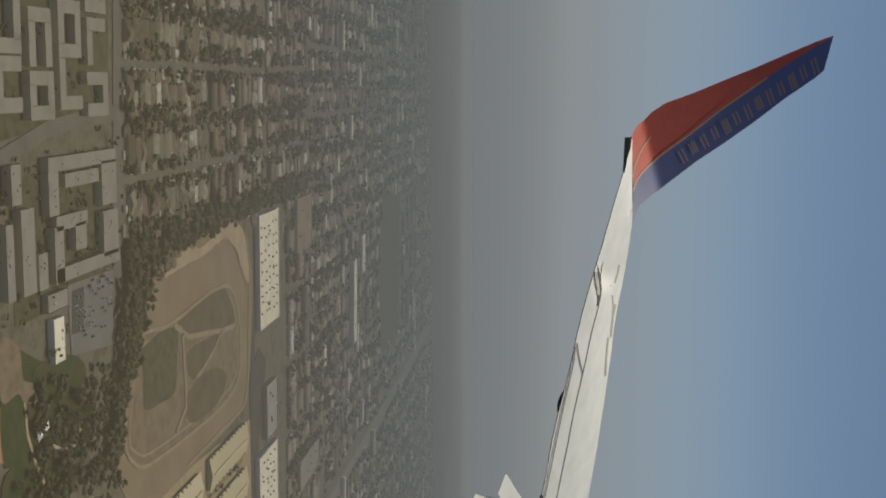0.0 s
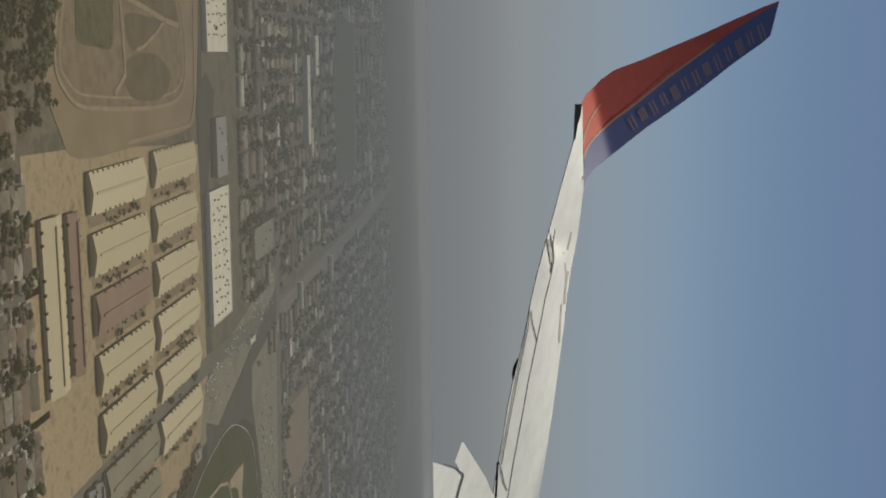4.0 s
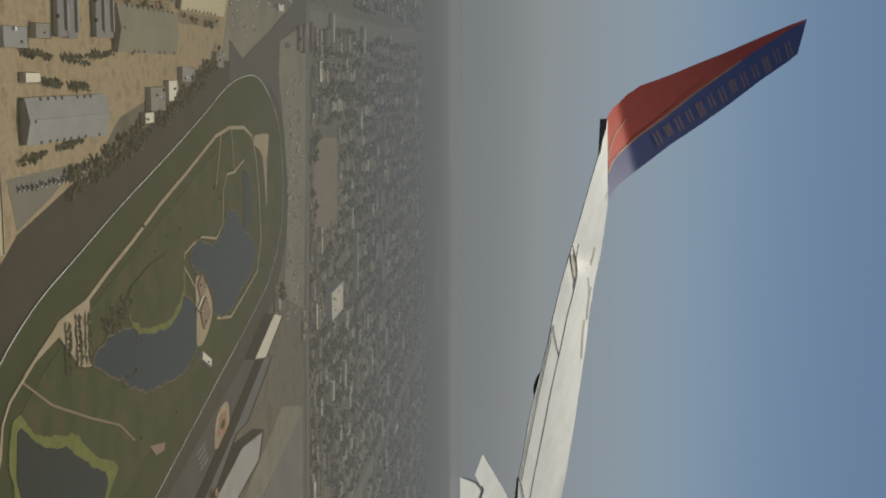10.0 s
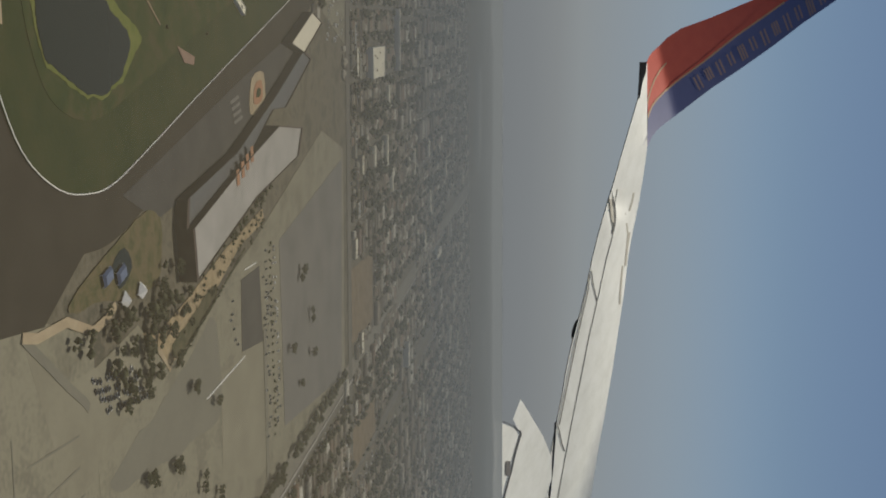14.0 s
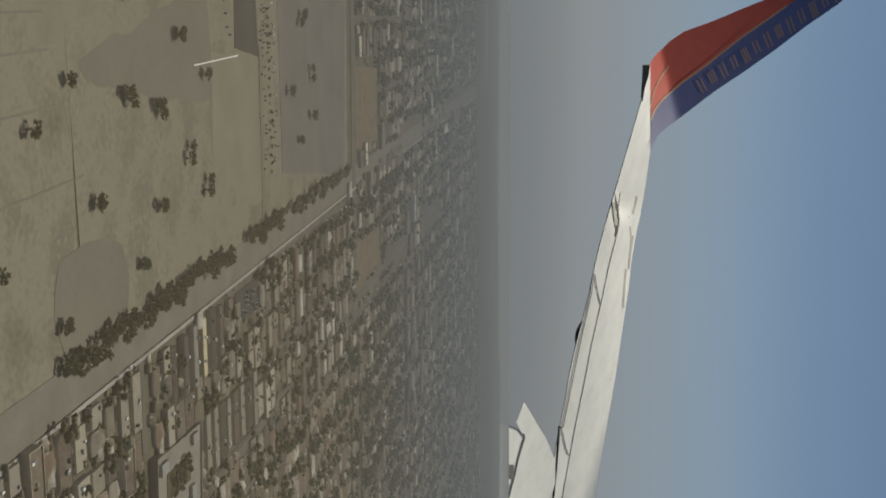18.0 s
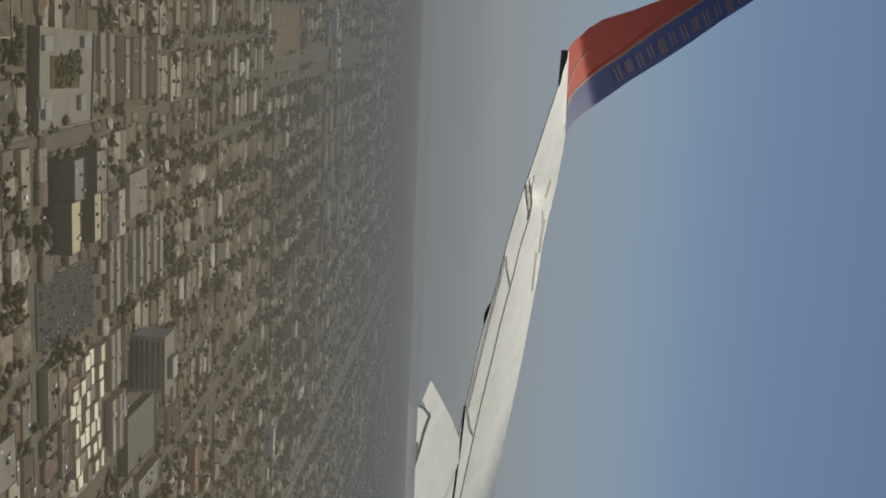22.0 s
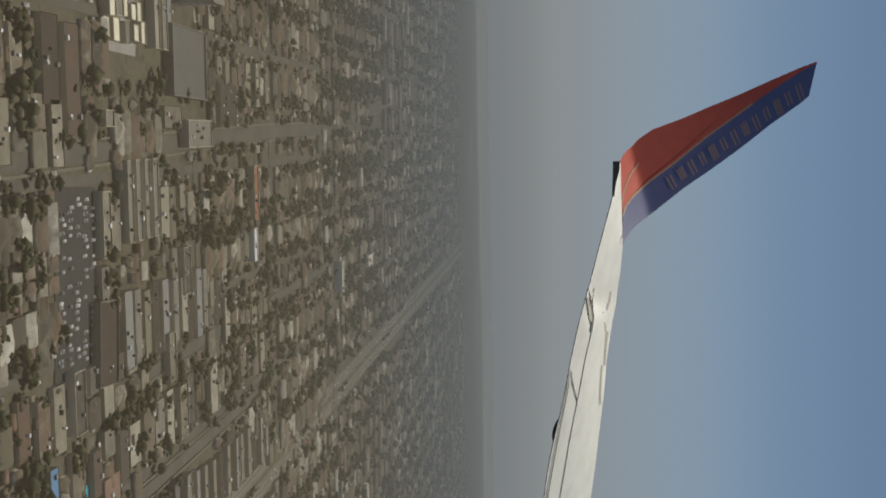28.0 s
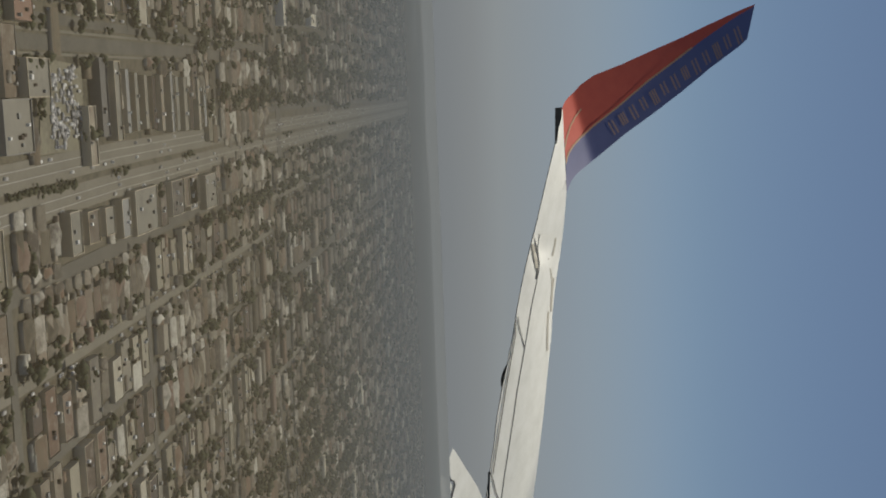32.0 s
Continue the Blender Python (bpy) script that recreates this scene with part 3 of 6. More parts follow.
def slab(name, cx, cy, lx, ly, h, mats, label, category="building", turn=TURN, group=""):
    """A flat-roofed block with a parapet: walls, roof, parapet."""
    c, sn = math.cos(turn), math.sin(turn)
    pts = [(cx + a * c - b * sn, cy + a * sn + b * c) for a, b in ((-lx / 2 - 3, -ly / 2 - 7), (lx / 2 + 3, -ly / 2 - 7), (lx / 2 + 3, ly / 2 + 7), (-lx / 2 - 3, ly / 2 + 7))]
    AROUND.append((min(p[0] for p in pts), max(p[0] for p in pts), min(p[1] for p in pts), max(p[1] for p in pts), pts))
    STANDS.append((cx, cy, lx, ly))
    ob = at(new(name), cx, cy, 0, turn)
    b = Bag()
    b.box(0, 0, lx, ly, 0, h)
    b.f.pop()
    b.m.pop()
    b.put("wall", mats[0], ob)
    b = Bag()
    b.box(0, 0, lx - 0.6, ly - 0.6, h - 0.7, h - 0.4)
    b.put("roof", mats[1], ob)
    b = Bag()
    for sx, sy, a, c in ((0, ly / 2 - 0.2, lx, 0.4), (0, -ly / 2 + 0.2, lx, 0.4), (lx / 2 - 0.2, 0, 0.4, ly - 0.8), (-lx / 2 + 0.2, 0, 0.4, ly - 0.8)):
        b.box(sx, sy, a, c, h, h + 0.4)
    if h > 5.2:
        b.put("parapet", mats[0], ob)
    for k in range(int(lx * ly / 130)):
        b = Bag()
        ux, uy = _q.uniform(-0.38, 0.38) * lx, _q.uniform(-0.36, 0.36) * ly
        b.box(ux, uy, _q.uniform(1.2, 2.6), _q.uniform(1.2, 2.2), h - 0.4, h + _q.uniform(0.5, 1.4))
        b.put("roof_unit", (M_GREYROOF, M_WHITE, M_DARKROOF)[k % 3], ob)
        if k > 4:
            break
    return tagged(ob, label, category, group)


AWNING, add_later = [], []


def awning():
    """The small dark awning over a stall door, one mesh for all."""
    if not AWNING:
        b = Bag()
        b.box(0, 0, 2.6, 2.4, 3.0, 4.7, 0, 0, 0, 0.3)
        me = bpy.data.meshes.new("stall_awning")
        me.from_pydata([(x * U, y * U, z * U) for x, y, z in b.v], [], b.f)
        me.materials.append(M_DARKROOF)
        AWNING.append(me)
    return AWNING[0]


def barn(cx, cy, lx, ly, mat, label, turn=TURN + math.pi / 2):
    ob = at(new("stable_barn"), cx, cy, 0, turn)
    b = Bag()
    b.box(0, 0, lx, ly, 0, 4)
    b.put("wall", M_HOUSEWALL, ob)
    b = Bag()
    b.gable(0, 0, lx, ly, 4, 7, 0, 0, 1.5)
    b.put("roof", mat, ob)
    for sd in (-1, 1):
        for k in range(int(lx / 11)):
            if _q.random() < 0.8:
                o = new("stall_awning", awning())
                o.parent = ob
                o.location = ((-lx / 2 + 6 + k * 11 + _q.uniform(-1.5, 1.5)) * U, sd * (ly / 2 + 0.4) * U, 0)
    b = Bag()
    b.box(0, 0, lx * 0.92, 2.2, 6.4, 7.8)
    b.put("ridge_vent", mat, ob)
    return tagged(ob, label, "barn", "rows of stable barns")


for i in range(7):
    cx, cy = 519 + 46.3 * (i if i < 6 else 5.85), 862 - 6.5 * i
    mat = M_REDROOF if i == 2 else M_LOTPALE if i >= 5 else M_BARNROOF
    barn(cx, cy, 122, 30, mat, ("long stable barn with a faded red roof" if i == 2 else "long stable barn with a grey roof" if i >= 5 else "long stable barn with a pale yellow sheet roof"))
    if i < 6:
        barn(540 + 47.3 * i, 1012 - 9.3 * i, 122, 30, M_BARNROOF, "long stable barn with a pale yellow sheet roof")
        for gx, gy in ((cx + 23, cy - 3), (563.5 + 47.3 * i, 1008 - 9.3 * i)):
            poly("stable_lane", [(gx - 6 + 9 * q * 2 + p, gy + 60 * q * 2 * 0.97) for q, p in ((-0.5, 0), (-0.5, 9), (0.5, 9), (0.5, 0))], 0.62, M_DIRT, "brown lane between the stables", "lane")
barn(824, 668, 118, 24, M_GREYROOF, "long stable barn with a pale grey roof")
for x, y in ((744, 676), (747, 691), (752, 735), (754, 750)):
    barn(x, y, 60, 10, M_GREYROOF, "long narrow stable barn with a grey roof", TURN)
poly("stable_yard", [(730, 560), (766, 590), (885, 566), (875, 590), (862, 712), (842, 760), (836, 950), (815, 1040), (800, 1052), (780, 785)], 0.48, M_YARD, "tan earth yard beside the race track", "yard")
poly("stable_apron", [(842, 585), (856, 684), (866, 640), (873, 590)], 0.66, M_LOTWORN, "worn grey apron of the stable yard", "yard")
for k in range(16):
    q = k / 15
    add_later.append((851 + 13 * q + _q.uniform(-1, 1), 596 + 88 * q, TURN + 0.4))
keep([(700, 560), (890, 560), (880, 600), (865, 720), (850, 950), (820, 1050), (700, 1050)])
barn(566, 718, 122, 32, M_BARNROOF, "long yellow-roofed barn along the yard's edge", TURN)
barn(571, 756, 116, 18, M_REDROOF, "long low barn with a brownish red roof", TURN)
keep([(330, 1110), (480, 1110), (490, 1270), (330, 1290)])
slab("warehouse", 402, 1193, 126, 84, 6, (M_WHITE, M_WHITEROOF), "huge warehouse with a white dotted roof", "warehouse")
slab("warehouse", 671, 1138, 140, 80, 6, (M_WHITE, M_WHITEROOF), "huge warehouse with a white dotted roof", "warehouse")

# ---- shapes that repeat ----
def unit_house(kind):
    """Walls and roof for one house, 1 x 1 metre, eaves at 3 m."""
    w, r = Bag(), Bag()
    if kind == 0:
        w.box(0, 0, 1, 1, 0, 3)
        r.gable(0, 0, 1, 1, 3, 5.2, 0, 0, 0.04)
    elif kind == 1:
        w.box(0, 0, 1, 1, 0, 3)
        r.gable(0, 0, 1, 1, 3, 5.0, 0, 0, 0.05, 0.3)
    else:
        w.box(-0.15, 0, 0.7, 1, 0, 3)
        w.box(0.3, 0.2, 0.4, 0.55, 0, 3)
        r.gable(-0.15, 0, 1.0, 0.7, 3, 5.1, math.pi / 2, 0, 0.04, 0.15)
        r.gable(0.2, 0.2, 0.6, 0.55, 3, 4.8, 0, 0, 0.04)
    return w, r


HOUSES = [unit_house(k) for k in range(3)]
_r = random.Random(7)


def clump(bag, x, y, z, s, rng):
    """A ragged leafy lump."""
    k = len(bag.v)
    for dx, dy, dz in ((1, 0, 0), (0, 1, 0), (-1, 0, 0), (0, -1, 0), (0, 0, 0.8), (0, 0, -0.6)):
        q = s * rng.uniform(0.65, 1.35)
        bag.v.append((x + dx * q + rng.uniform(-0.3, 0.3) * s, y + dy * q + rng.uniform(-0.3, 0.3) * s, z + dz * q))
    for q in ((0, 1, 4), (1, 2, 4), (2, 3, 4), (3, 0, 4), (1, 0, 5), (2, 1, 5), (3, 2, 5), (0, 3, 5)):
        bag.f.append(tuple(k + i for i in q))
        bag.m.append(0)


def tree_parts(seed, r=1.0, n=46):
    """Trunk with limbs, and a crown of clumps, for a tree of crown radius r and height 1.6 r."""
    rng = random.Random(seed)
    t, c = Bag(), Bag()
    limbs = [(0, 0, 0, 0, 0, 0.7, 0.07)] + [(0, 0, 0.4, math.cos(a) * 0.5, math.sin(a) * 0.5, 0.95, 0.04) for a in (0.4, 2.3, 4.2)]
    for x0, y0, z0, x1, y1, z1, w in limbs:
        k = len(t.v)
        for x, y, z, q in ((x0, y0, z0, w), (x1, y1, z1, w * 0.55)):
            t.v += [((x + math.cos(j * math.pi / 2.5) * q) * r, (y + math.sin(j * math.pi / 2.5) * q) * r, z * r) for j in range(5)]
        for j in range(5):
            t.f.append((k + j, k + (j + 1) % 5, k + 5 + (j + 1) % 5, k + 5 + j))
            t.m.append(0)
    for i in range(n):
        a, q, h = rng.uniform(0, 6.283), math.sqrt(rng.random()) * 0.88, rng.random()
        top = 0.72 * math.sqrt(max(0, 1 - q * q * 0.8))
        clump(c, math.cos(a) * q * r, math.sin(a) * q * r, (0.92 + (h - 0.35) * top) * r, rng.uniform(0.13, 0.27) * r, rng)
    return t, c


def far_tree(seed, n=4):
    rng = random.Random(seed)
    c = Bag()
    for i in range(n):
        clump(c, rng.uniform(-0.55, 0.55), rng.uniform(-0.55, 0.55), rng.uniform(0.6, 1.15), rng.uniform(0.4, 0.65) * (1 if n > 2 else 1.25), rng)
    return c


def batch(name, bag, rows, mat, label, category):
    """Many copies of a shape in one mesh. rows: x, y, z, sx, sy, sz, turn."""
    if not rows:
        return None
    base = np.array(bag.v, float)
    R = np.array(rows, float)
    c, s = np.cos(R[:, 6]), np.sin(R[:, 6])
    px, py, pz = (base[None, :, k] * R[:, 3 + k, None] for k in range(3))
    P = np.stack([px * c[:, None] - py * s[:, None] + R[:, 0, None], px * s[:, None] + py * c[:, None] + R[:, 1, None], pz + R[:, 2, None]], -1).reshape(-1, 3) * U
    n, nv = len(R), len(base)
    sizes = [len(q) for q in bag.f]
    loops = np.concatenate([np.array(q) for q in bag.f])
    L = (loops[None] + (np.arange(n) * nv)[:, None]).ravel()
    tot = np.tile(sizes, n)
    start = np.concatenate([[0], np.cumsum(tot)[:-1]])
    me = bpy.data.meshes.new(name)
    me.vertices.add(len(P))
    me.vertices.foreach_set("co", P.ravel())
    me.loops.add(len(L))
    me.loops.foreach_set("vertex_index", L)
    me.polygons.add(len(tot))
    me.polygons.foreach_set("loop_start", start)
    me.materials.append(mat)
    me.update(calc_edges=True)
    return tagged(new(name, me), label, category, "", "stuff")


# ---- the blocks of the town ----
patches, sheds, drives = [], [], []
near_house, far_house, near_bar, far_bar, near_tree, far_trees, near_car, far_car = [], [[], [], []], [], [], [], [[], [], [], []], [], []
rng = random.Random(3)


def add_tree(x, y, r, near=False):
    if len(near_tree) < 300 and (near or (y < 900 and rng.random() < 0.05)):
        near_tree.append((x, y, r, rng.uniform(0, 6.28)))
    else:
        far_trees[rng.randrange(3) if y < 1500 else 3].append((x, y, 0, r, r, r * rng.uniform(0.8, 1.15), rng.uniform(0, 6.28)))


def add_house(x, y, lx, ly, turn, h=1.0):
    k = rng.randrange(3)
    if y < 900 and len(near_house) < 300 and rng.random() < 0.8:
        near_house.append((k, x, y, lx, ly, turn, h))
    else:
        far_house[k].append((x, y, 0, lx, ly, h, turn))


def add_bar(x, y, lx, ly, h):
    if y < 950 and len(near_bar) < 300:
        near_bar.append((x, y, lx, ly, h))
    else:
        far_bar.append((x, y, 0, lx, ly, h, TURN))


def add_car(x, y, turn):
    if y < 950 and len(near_car) < 300:
        near_car.append((x, y, turn))
    else:
        far_car.append((x, y, 0.5, 1, 1, 1, turn))


# ---- special places ----
def hall(name, pts, h, wall, roof, label, category="building"):
    """A flat-roofed building over any outline: wall, roof and parapet."""
    keep(pts)
    ob = new(name)
    cx, cy = sum(p[0] for p in pts) / len(pts), sum(p[1] for p in pts) / len(pts)
    at(ob, cx, cy)
    q = [(x - cx, y - cy) for x, y in pts]
    n = len(q)
    if sum(q[i][0] * q[(i + 1) % n][1] - q[(i + 1) % n][0] * q[i][1] for i in range(n)) < 0:
        q.reverse()
    v = [(x, y, z) for z in (0, h) for x, y in q]
    link("wall", v, [(i, (i + 1) % n, n + (i + 1) % n, n + i) for i in range(n)], wall, ob)
    link("roof", [(x, y, h - 0.3) for x, y in q], [tuple(range(n))], roof, ob)
    s = [(x * 0.975, y * 0.975) for x, y in q]
    v = [(x, y, h) for x, y in q] + [(x, y, h + 0.9) for x, y in q] + [(x, y, h + 0.9) for x, y in s] + [(x, y, h) for x, y in s]
    link("parapet", v, [(a * n + i, a * n + (i + 1) % n, (a + 1) * n + (i + 1) % n, (a + 1) * n + i) for a in range(3) for i in range(n)], wall, ob)
    return tagged(ob, label, category)


def court(cx, cy, w, d, turn, shape, label):
    """A two-storey apartment house round a court."""
    ob = at(new("courtyard_apartments"), cx, cy, 0, turn)
    t = 8.5
    wings = [(0, d / 2 - t / 2, w, t), (-w / 2 + t / 2, -t / 2, t, d - t)]
    if shape != "L":
        wings.append((w / 2 - t / 2, -t / 2, t, d - t))
    if shape == "O":
        wings.append((0, -d / 2 + t / 2, w - 2 * t, t))
    for x, y, a, b in wings:
        q = Bag()
        q.box(x, y, a, b, 0, 5.6)
        q.put("wing", M_HOUSEWALL, ob)
        q = Bag()
        q.box(x, y, a + 0.5, b + 0.5, 5.6, 6.0)
        q.put("roof", M_PALEROOF, ob)
    return tagged(ob, label, "apartment house", "courtyard apartment houses")


M_PALEROOF = noisy("pale_grey_gravel_roof", steps((0.15, 0.142, 0.118), (0.20, 0.19, 0.158), (0.235, 0.222, 0.185), (0.18, 0.17, 0.14)), 14, 2, 0.9, 0.1)
M_BLUESHADE = noisy("dark_bluish_shadow_roof", steps((0.05, 0.052, 0.055), (0.085, 0.086, 0.088)), 9, 2, 0.5, 0.0)
M_TILERED = noisy("red_tile_roof", steps((0.32, 0.12, 0.07), (0.38, 0.16, 0.09)), 8, 1, 0.85, 0.2)
M_CLAY = noisy("orange_clay_infield", steps((0.30, 0.15, 0.08), (0.36, 0.19, 0.11)), 9, 2, 0.95, 0.1)
M_POOL = noisy("turquoise_pool_water", steps((0.05, 0.36, 0.42), (0.08, 0.45, 0.5)), 3, 1, 0.1, 0.0)
M_BEIGE = noisy("bare_reddish_field", steps((0.17, 0.125, 0.085), (0.22, 0.165, 0.115), (0.25, 0.19, 0.135)), 35, 4, 0.95, 0.1)

# Wall grey is darkened to include the shade on the blocks' near walls.
M_SHADEGREY = noisy("shade_dark_grey_facade", steps((0.115, 0.11, 0.112), (0.15, 0.143, 0.142)), 6, 1, 0.6, 0.0)
M_CREAM = noisy("sunlit_cream_roof", steps((0.70, 0.65, 0.49), (0.80, 0.75, 0.59), (0.86, 0.82, 0.68)), 7, 1.5, 0.85, 0.05)

# courtyard apartments beside a curved street
for i in range(8):
    for j in range(4):
        x, y = G(-66 + i * 36 + (j % 2) * 7, 655 + j * 43)
        if 55 < x < 140:
            court(x, y, 29 + (i * 5 + j * 3) % 6, 32 + (i * 3 + j) % 6, TURN + (math.pi / 2) * ((i * 3 + 2 * j) % 4), "ULUOL"[(i + j) % 5], "pale flat-roofed apartment house round a planted court")
            for k in range(5):
                add_tree(x + rng.uniform(-17, 17), y + rng.uniform(-19, 19), rng.uniform(1.8, 3.4))
for k, wings in enumerate((
        ((175, 739, 9, 110), (200, 777, 31, 26), (186, 688, 28, 14), (186, 733, 9, 54)),
        ((210, 711, 9, 48), (227, 687, 37, 13), (248, 732, 9, 105), (224, 722, 18, 17), (236, 772, 32, 26)),
        ((212, 646, 53, 17), (230, 662, 23, 12)),
        ((212, 622, 46, 9), (168, 640, 24, 12), (168, 610, 30, 12)))):
    ob = at(new("courtyard_apartments"), wings[0][0], wings[0][1], 0, TURN)
    for x, y, a, c in wings:
        p = inv(x - wings[0][0], y - wings[0][1])
        q = Bag()
        q.box(p[0], p[1], a, c, 0, 5.6)
        q.put("wing", M_HOUSEWALL, ob)
        q = Bag()
        q.box(p[0], p[1], a + 0.5, c + 0.5, 5.6, 6.0)
        q.put("roof", M_PALEROOF, ob)
        for m in range(4):
            q = Bag()
            q.box(p[0] + rng.uniform(-0.3, 0.3) * a, p[1] + rng.uniform(-0.4, 0.4) * c, 1.1, 1.0, 6.0, 6.6)
            q.put("roof_unit", M_GREYROOF, ob)
        for m in range(16):
            tx, ty = x + rng.uniform(-0.8, 0.8) * max(a, 22), y + rng.uniform(-0.7, 0.7) * max(c, 18)
            add_tree(tx, ty, rng.uniform(1.6, 3.0))
    tagged(ob, "pale flat-roofed apartment house round planted courts", "apartment house", "courtyard apartment houses")
poly("court_lawn", [(40, 640), (140, 620), (150, 800), (66, 822)], 0.3, M_DRYLAWN, "worn lawn between the apartment houses", "lawn")
poly("court_lawn", [(165, 640), (255, 628), (278, 790), (185, 808)], 0.3, M_DRYLAWN, "worn lawn between the apartment wings", "lawn")
slab("community_wing", 256, 680, 12, 30, 5, (M_HOUSEWALL, M_PALEROOF), "low pale-roofed wing of the hall", "hall")
strip("road", [(160, 540), (152, 620), (146, 700), (150, 760), (158, 822)], 11, 0.8, M_ASPHALT, "curved grey street between apartments", "street")
strip("road", [(-60, 868), (80, 834), (198, 806), (288, 785), (380, 765)], 16, 0.75, M_ASPHALT, "straight grey street", "street")
strip("road", [(60, 1470), (139, 1454), (364, 1412), (700, 1352)], 18, 0.75, M_ASPHALT, "straight grey street", "street")
keep([(30, 560), (250, 560), (325, 780), (80, 840), (30, 840)])
for k in range(46):
    q = rng.random()
    add_car(262 + 45 * rng.random(), 708 + 70 * q, TURN + 1.57)
poly("grey_lot", [(254, 704), (303, 699), (326, 780), (270, 794)], 0.6, M_LOTGREY, "grey car park beside the park", "car park")
slab("community_hall", 282, 676, 30, 16, 5, (M_WHITE, M_WHITEROOF), "white flat-roofed hall at the park's edge", "hall")
poly("park_lawn", smooth([(262, 610), (300, 600), (360, 605), (400, 640), (385, 700), (350, 725), (318, 690), (285, 650)]), 0.5, M_GRASS2, "park lawn with bare patches", "lawn")
strip("park_path", [(330, 676), (338, 664), (342, 655), (352, 660), (360, 672), (366, 690), (358, 700)], 2.2, 0.9, M_SAND, "thin tan path winding through the park", "path")
strip("park_path", [(270, 618), (300, 628), (326, 626), (350, 632), (368, 640)], 3, 0.9, M_SAND, "tan path beside the ball field", "path")
poly("ball_field", smooth([(296, 588), (322, 584), (332, 606), (316, 622), (298, 612)]), 0.8, M_CLAY, "orange clay ball field", "ball field")
tent = at(new("white_park_canopy"), 330, 642)
b = Bag()
b.box(0, 0, 9, 16, 3.0, 4.6, 0.2, 0, 0, 2.0)
b.put("canopy", M_WHITE, tent)
for sx, sy in ((-3.5, -7), (3.5, -7), (3.5, 7), (-3.5, 7)):
    b = Bag()
    b.box(sx, sy, 0.3, 0.3, 0, 3.2)
    b.put("post", M_WHITE, tent)
tagged(tent, "white fabric canopy on the park lawn", "canopy")
keep([(240, 560), (385, 590), (400, 690), (440, 720), (470, 790), (290, 830), (262, 790)])
poly("sand_bank", ragged([(308, 882), (302, 899), (301, 939), (312, 983), (312, 1042), (317, 1087), (344, 1121), (394, 1124), (378, 1103), (346, 1085), (325, 1048), (323, 996), (313, 922)], 2.4, 0.12, 5), 1.6, M_SAND, "pale ragged sand bank beside the training track", "sand", "structure", 0.1)
strip("sand_path", [(357, 897), (371, 915), (382, 934), (396, 979), (412, 1027), (422, 1067)], 5, 1.6, M_SANDY, "tan path in the bare infield", "path")
strip("sand_path", [(371, 915), (396, 913), (425, 912), (440, 909), (450, 881)], 5, 1.6, M_SANDY, "tan path across the bare infield", "path")
strip("sand_path", [(412, 1024), (419, 999), (425, 963), (425, 942)], 3.5, 1.6, M_SANDY, "thin tan path in the bare infield", "path")
strip("track_edge", smooth(TRAIN_IN), 3.5, 1.3, M_SANDY, "pale edge of the training track", "edge", "structure", True)
strip("track_edge", smooth(grown(TRAIN_IN, 9)), 2.0, 1.1, M_SANDY, "pale wheel rut on the training track", "edge", "structure", True)
strip("track_edge", [(335, 1126), (370, 1131), (416, 1121), (501, 1100), (519, 1078), (508, 1000), (494, 900)], 3.0, 1.2, M_SANDY, "pale outer edge of the training track", "edge", "structure")
poly("park_soil", ragged([(255, 606), (268, 628), (287, 629), (294, 634), (303, 654), (316, 658), (306, 629), (296, 620), (291, 600)], 1.2, 0.1, 4), 0.95, M_INFIELD, "bare tan soil in the park", "soil", "structure", 0.1)
poly("dark_lot", [(260, 710), (263, 729), (293, 721), (289, 703)], 0.85, M_DARKASPH, "dark sealed part of the car park", "car park")
for i in range(170):
    x, y = rng.uniform(305, 410), rng.uniform(622, 780)
    if inside(x, y, [(311, 642), (350, 776), (372, 765), (395, 743), (408, 720), (374, 625), (339, 627)]):
        add_tree(x, y, rng.uniform(3.5, 6))
for i in range(170):
    x, y = rng.uniform(262, 358), rng.uniform(766, 1200)
    if inside(x, y, [(267, 799), (264, 820), (320, 1240), (330, 1190), (316, 1088), (294, 912), (310, 881), (303, 835), (338, 795), (356, 791), (350, 770), (326, 766)]):
        add_tree(x, y, rng.uniform(4, 7))
for i in range(150):
    x, y = rng.uniform(255, 356), rng.uniform(764, 860)
    if inside(x, y, [(262, 806), (276, 858), (322, 830), (352, 808), (354, 772), (330, 766), (300, 776)]):
        add_tree(x, y, rng.uniform(5, 7.5))
poly("park_lawn", smooth([(281, 608), (292, 624), (314, 626), (330, 614), (333, 594), (300, 596)]), 0.85, M_GRASS2, "round worn lawn of the ball field", "lawn")
poly("park_lawn", ragged([(338, 592), (348, 623), (369, 642), (372, 610), (366, 585)], 1.2, 0.1, 4), 0.85, M_GRASS2, "sunlit park lawn", "lawn")
poly("park_lawn", ragged([(289, 645), (300, 694), (318, 717), (330, 708), (322, 670), (309, 646)], 1.2, 0.1, 4), 0.97, M_GRASS2, "green park lawn beside the hall", "lawn")
strip("service_road", [(555, 1108), (470, 1128), (390, 1158), (310, 1172)], 14, 0.9, M_DARKASPH, "dark service road", "road")
poly("dark_yard", [(497, 1108), (603, 1094), (784, 1069), (790, 1100), (740, 1092), (604, 1120), (506, 1178), (480, 1150)], 0.56, M_DARKASPH, "dark asphalt yard before the warehouse", "yard")
poly("staff_lot", [(785, 1062), (778, 1161), (781, 1383), (781, 1450), (813, 1391), (837, 1205), (850, 1093), (842, 1020)], 0.62, M_LOT, "tan staff car park between road and track", "car park")
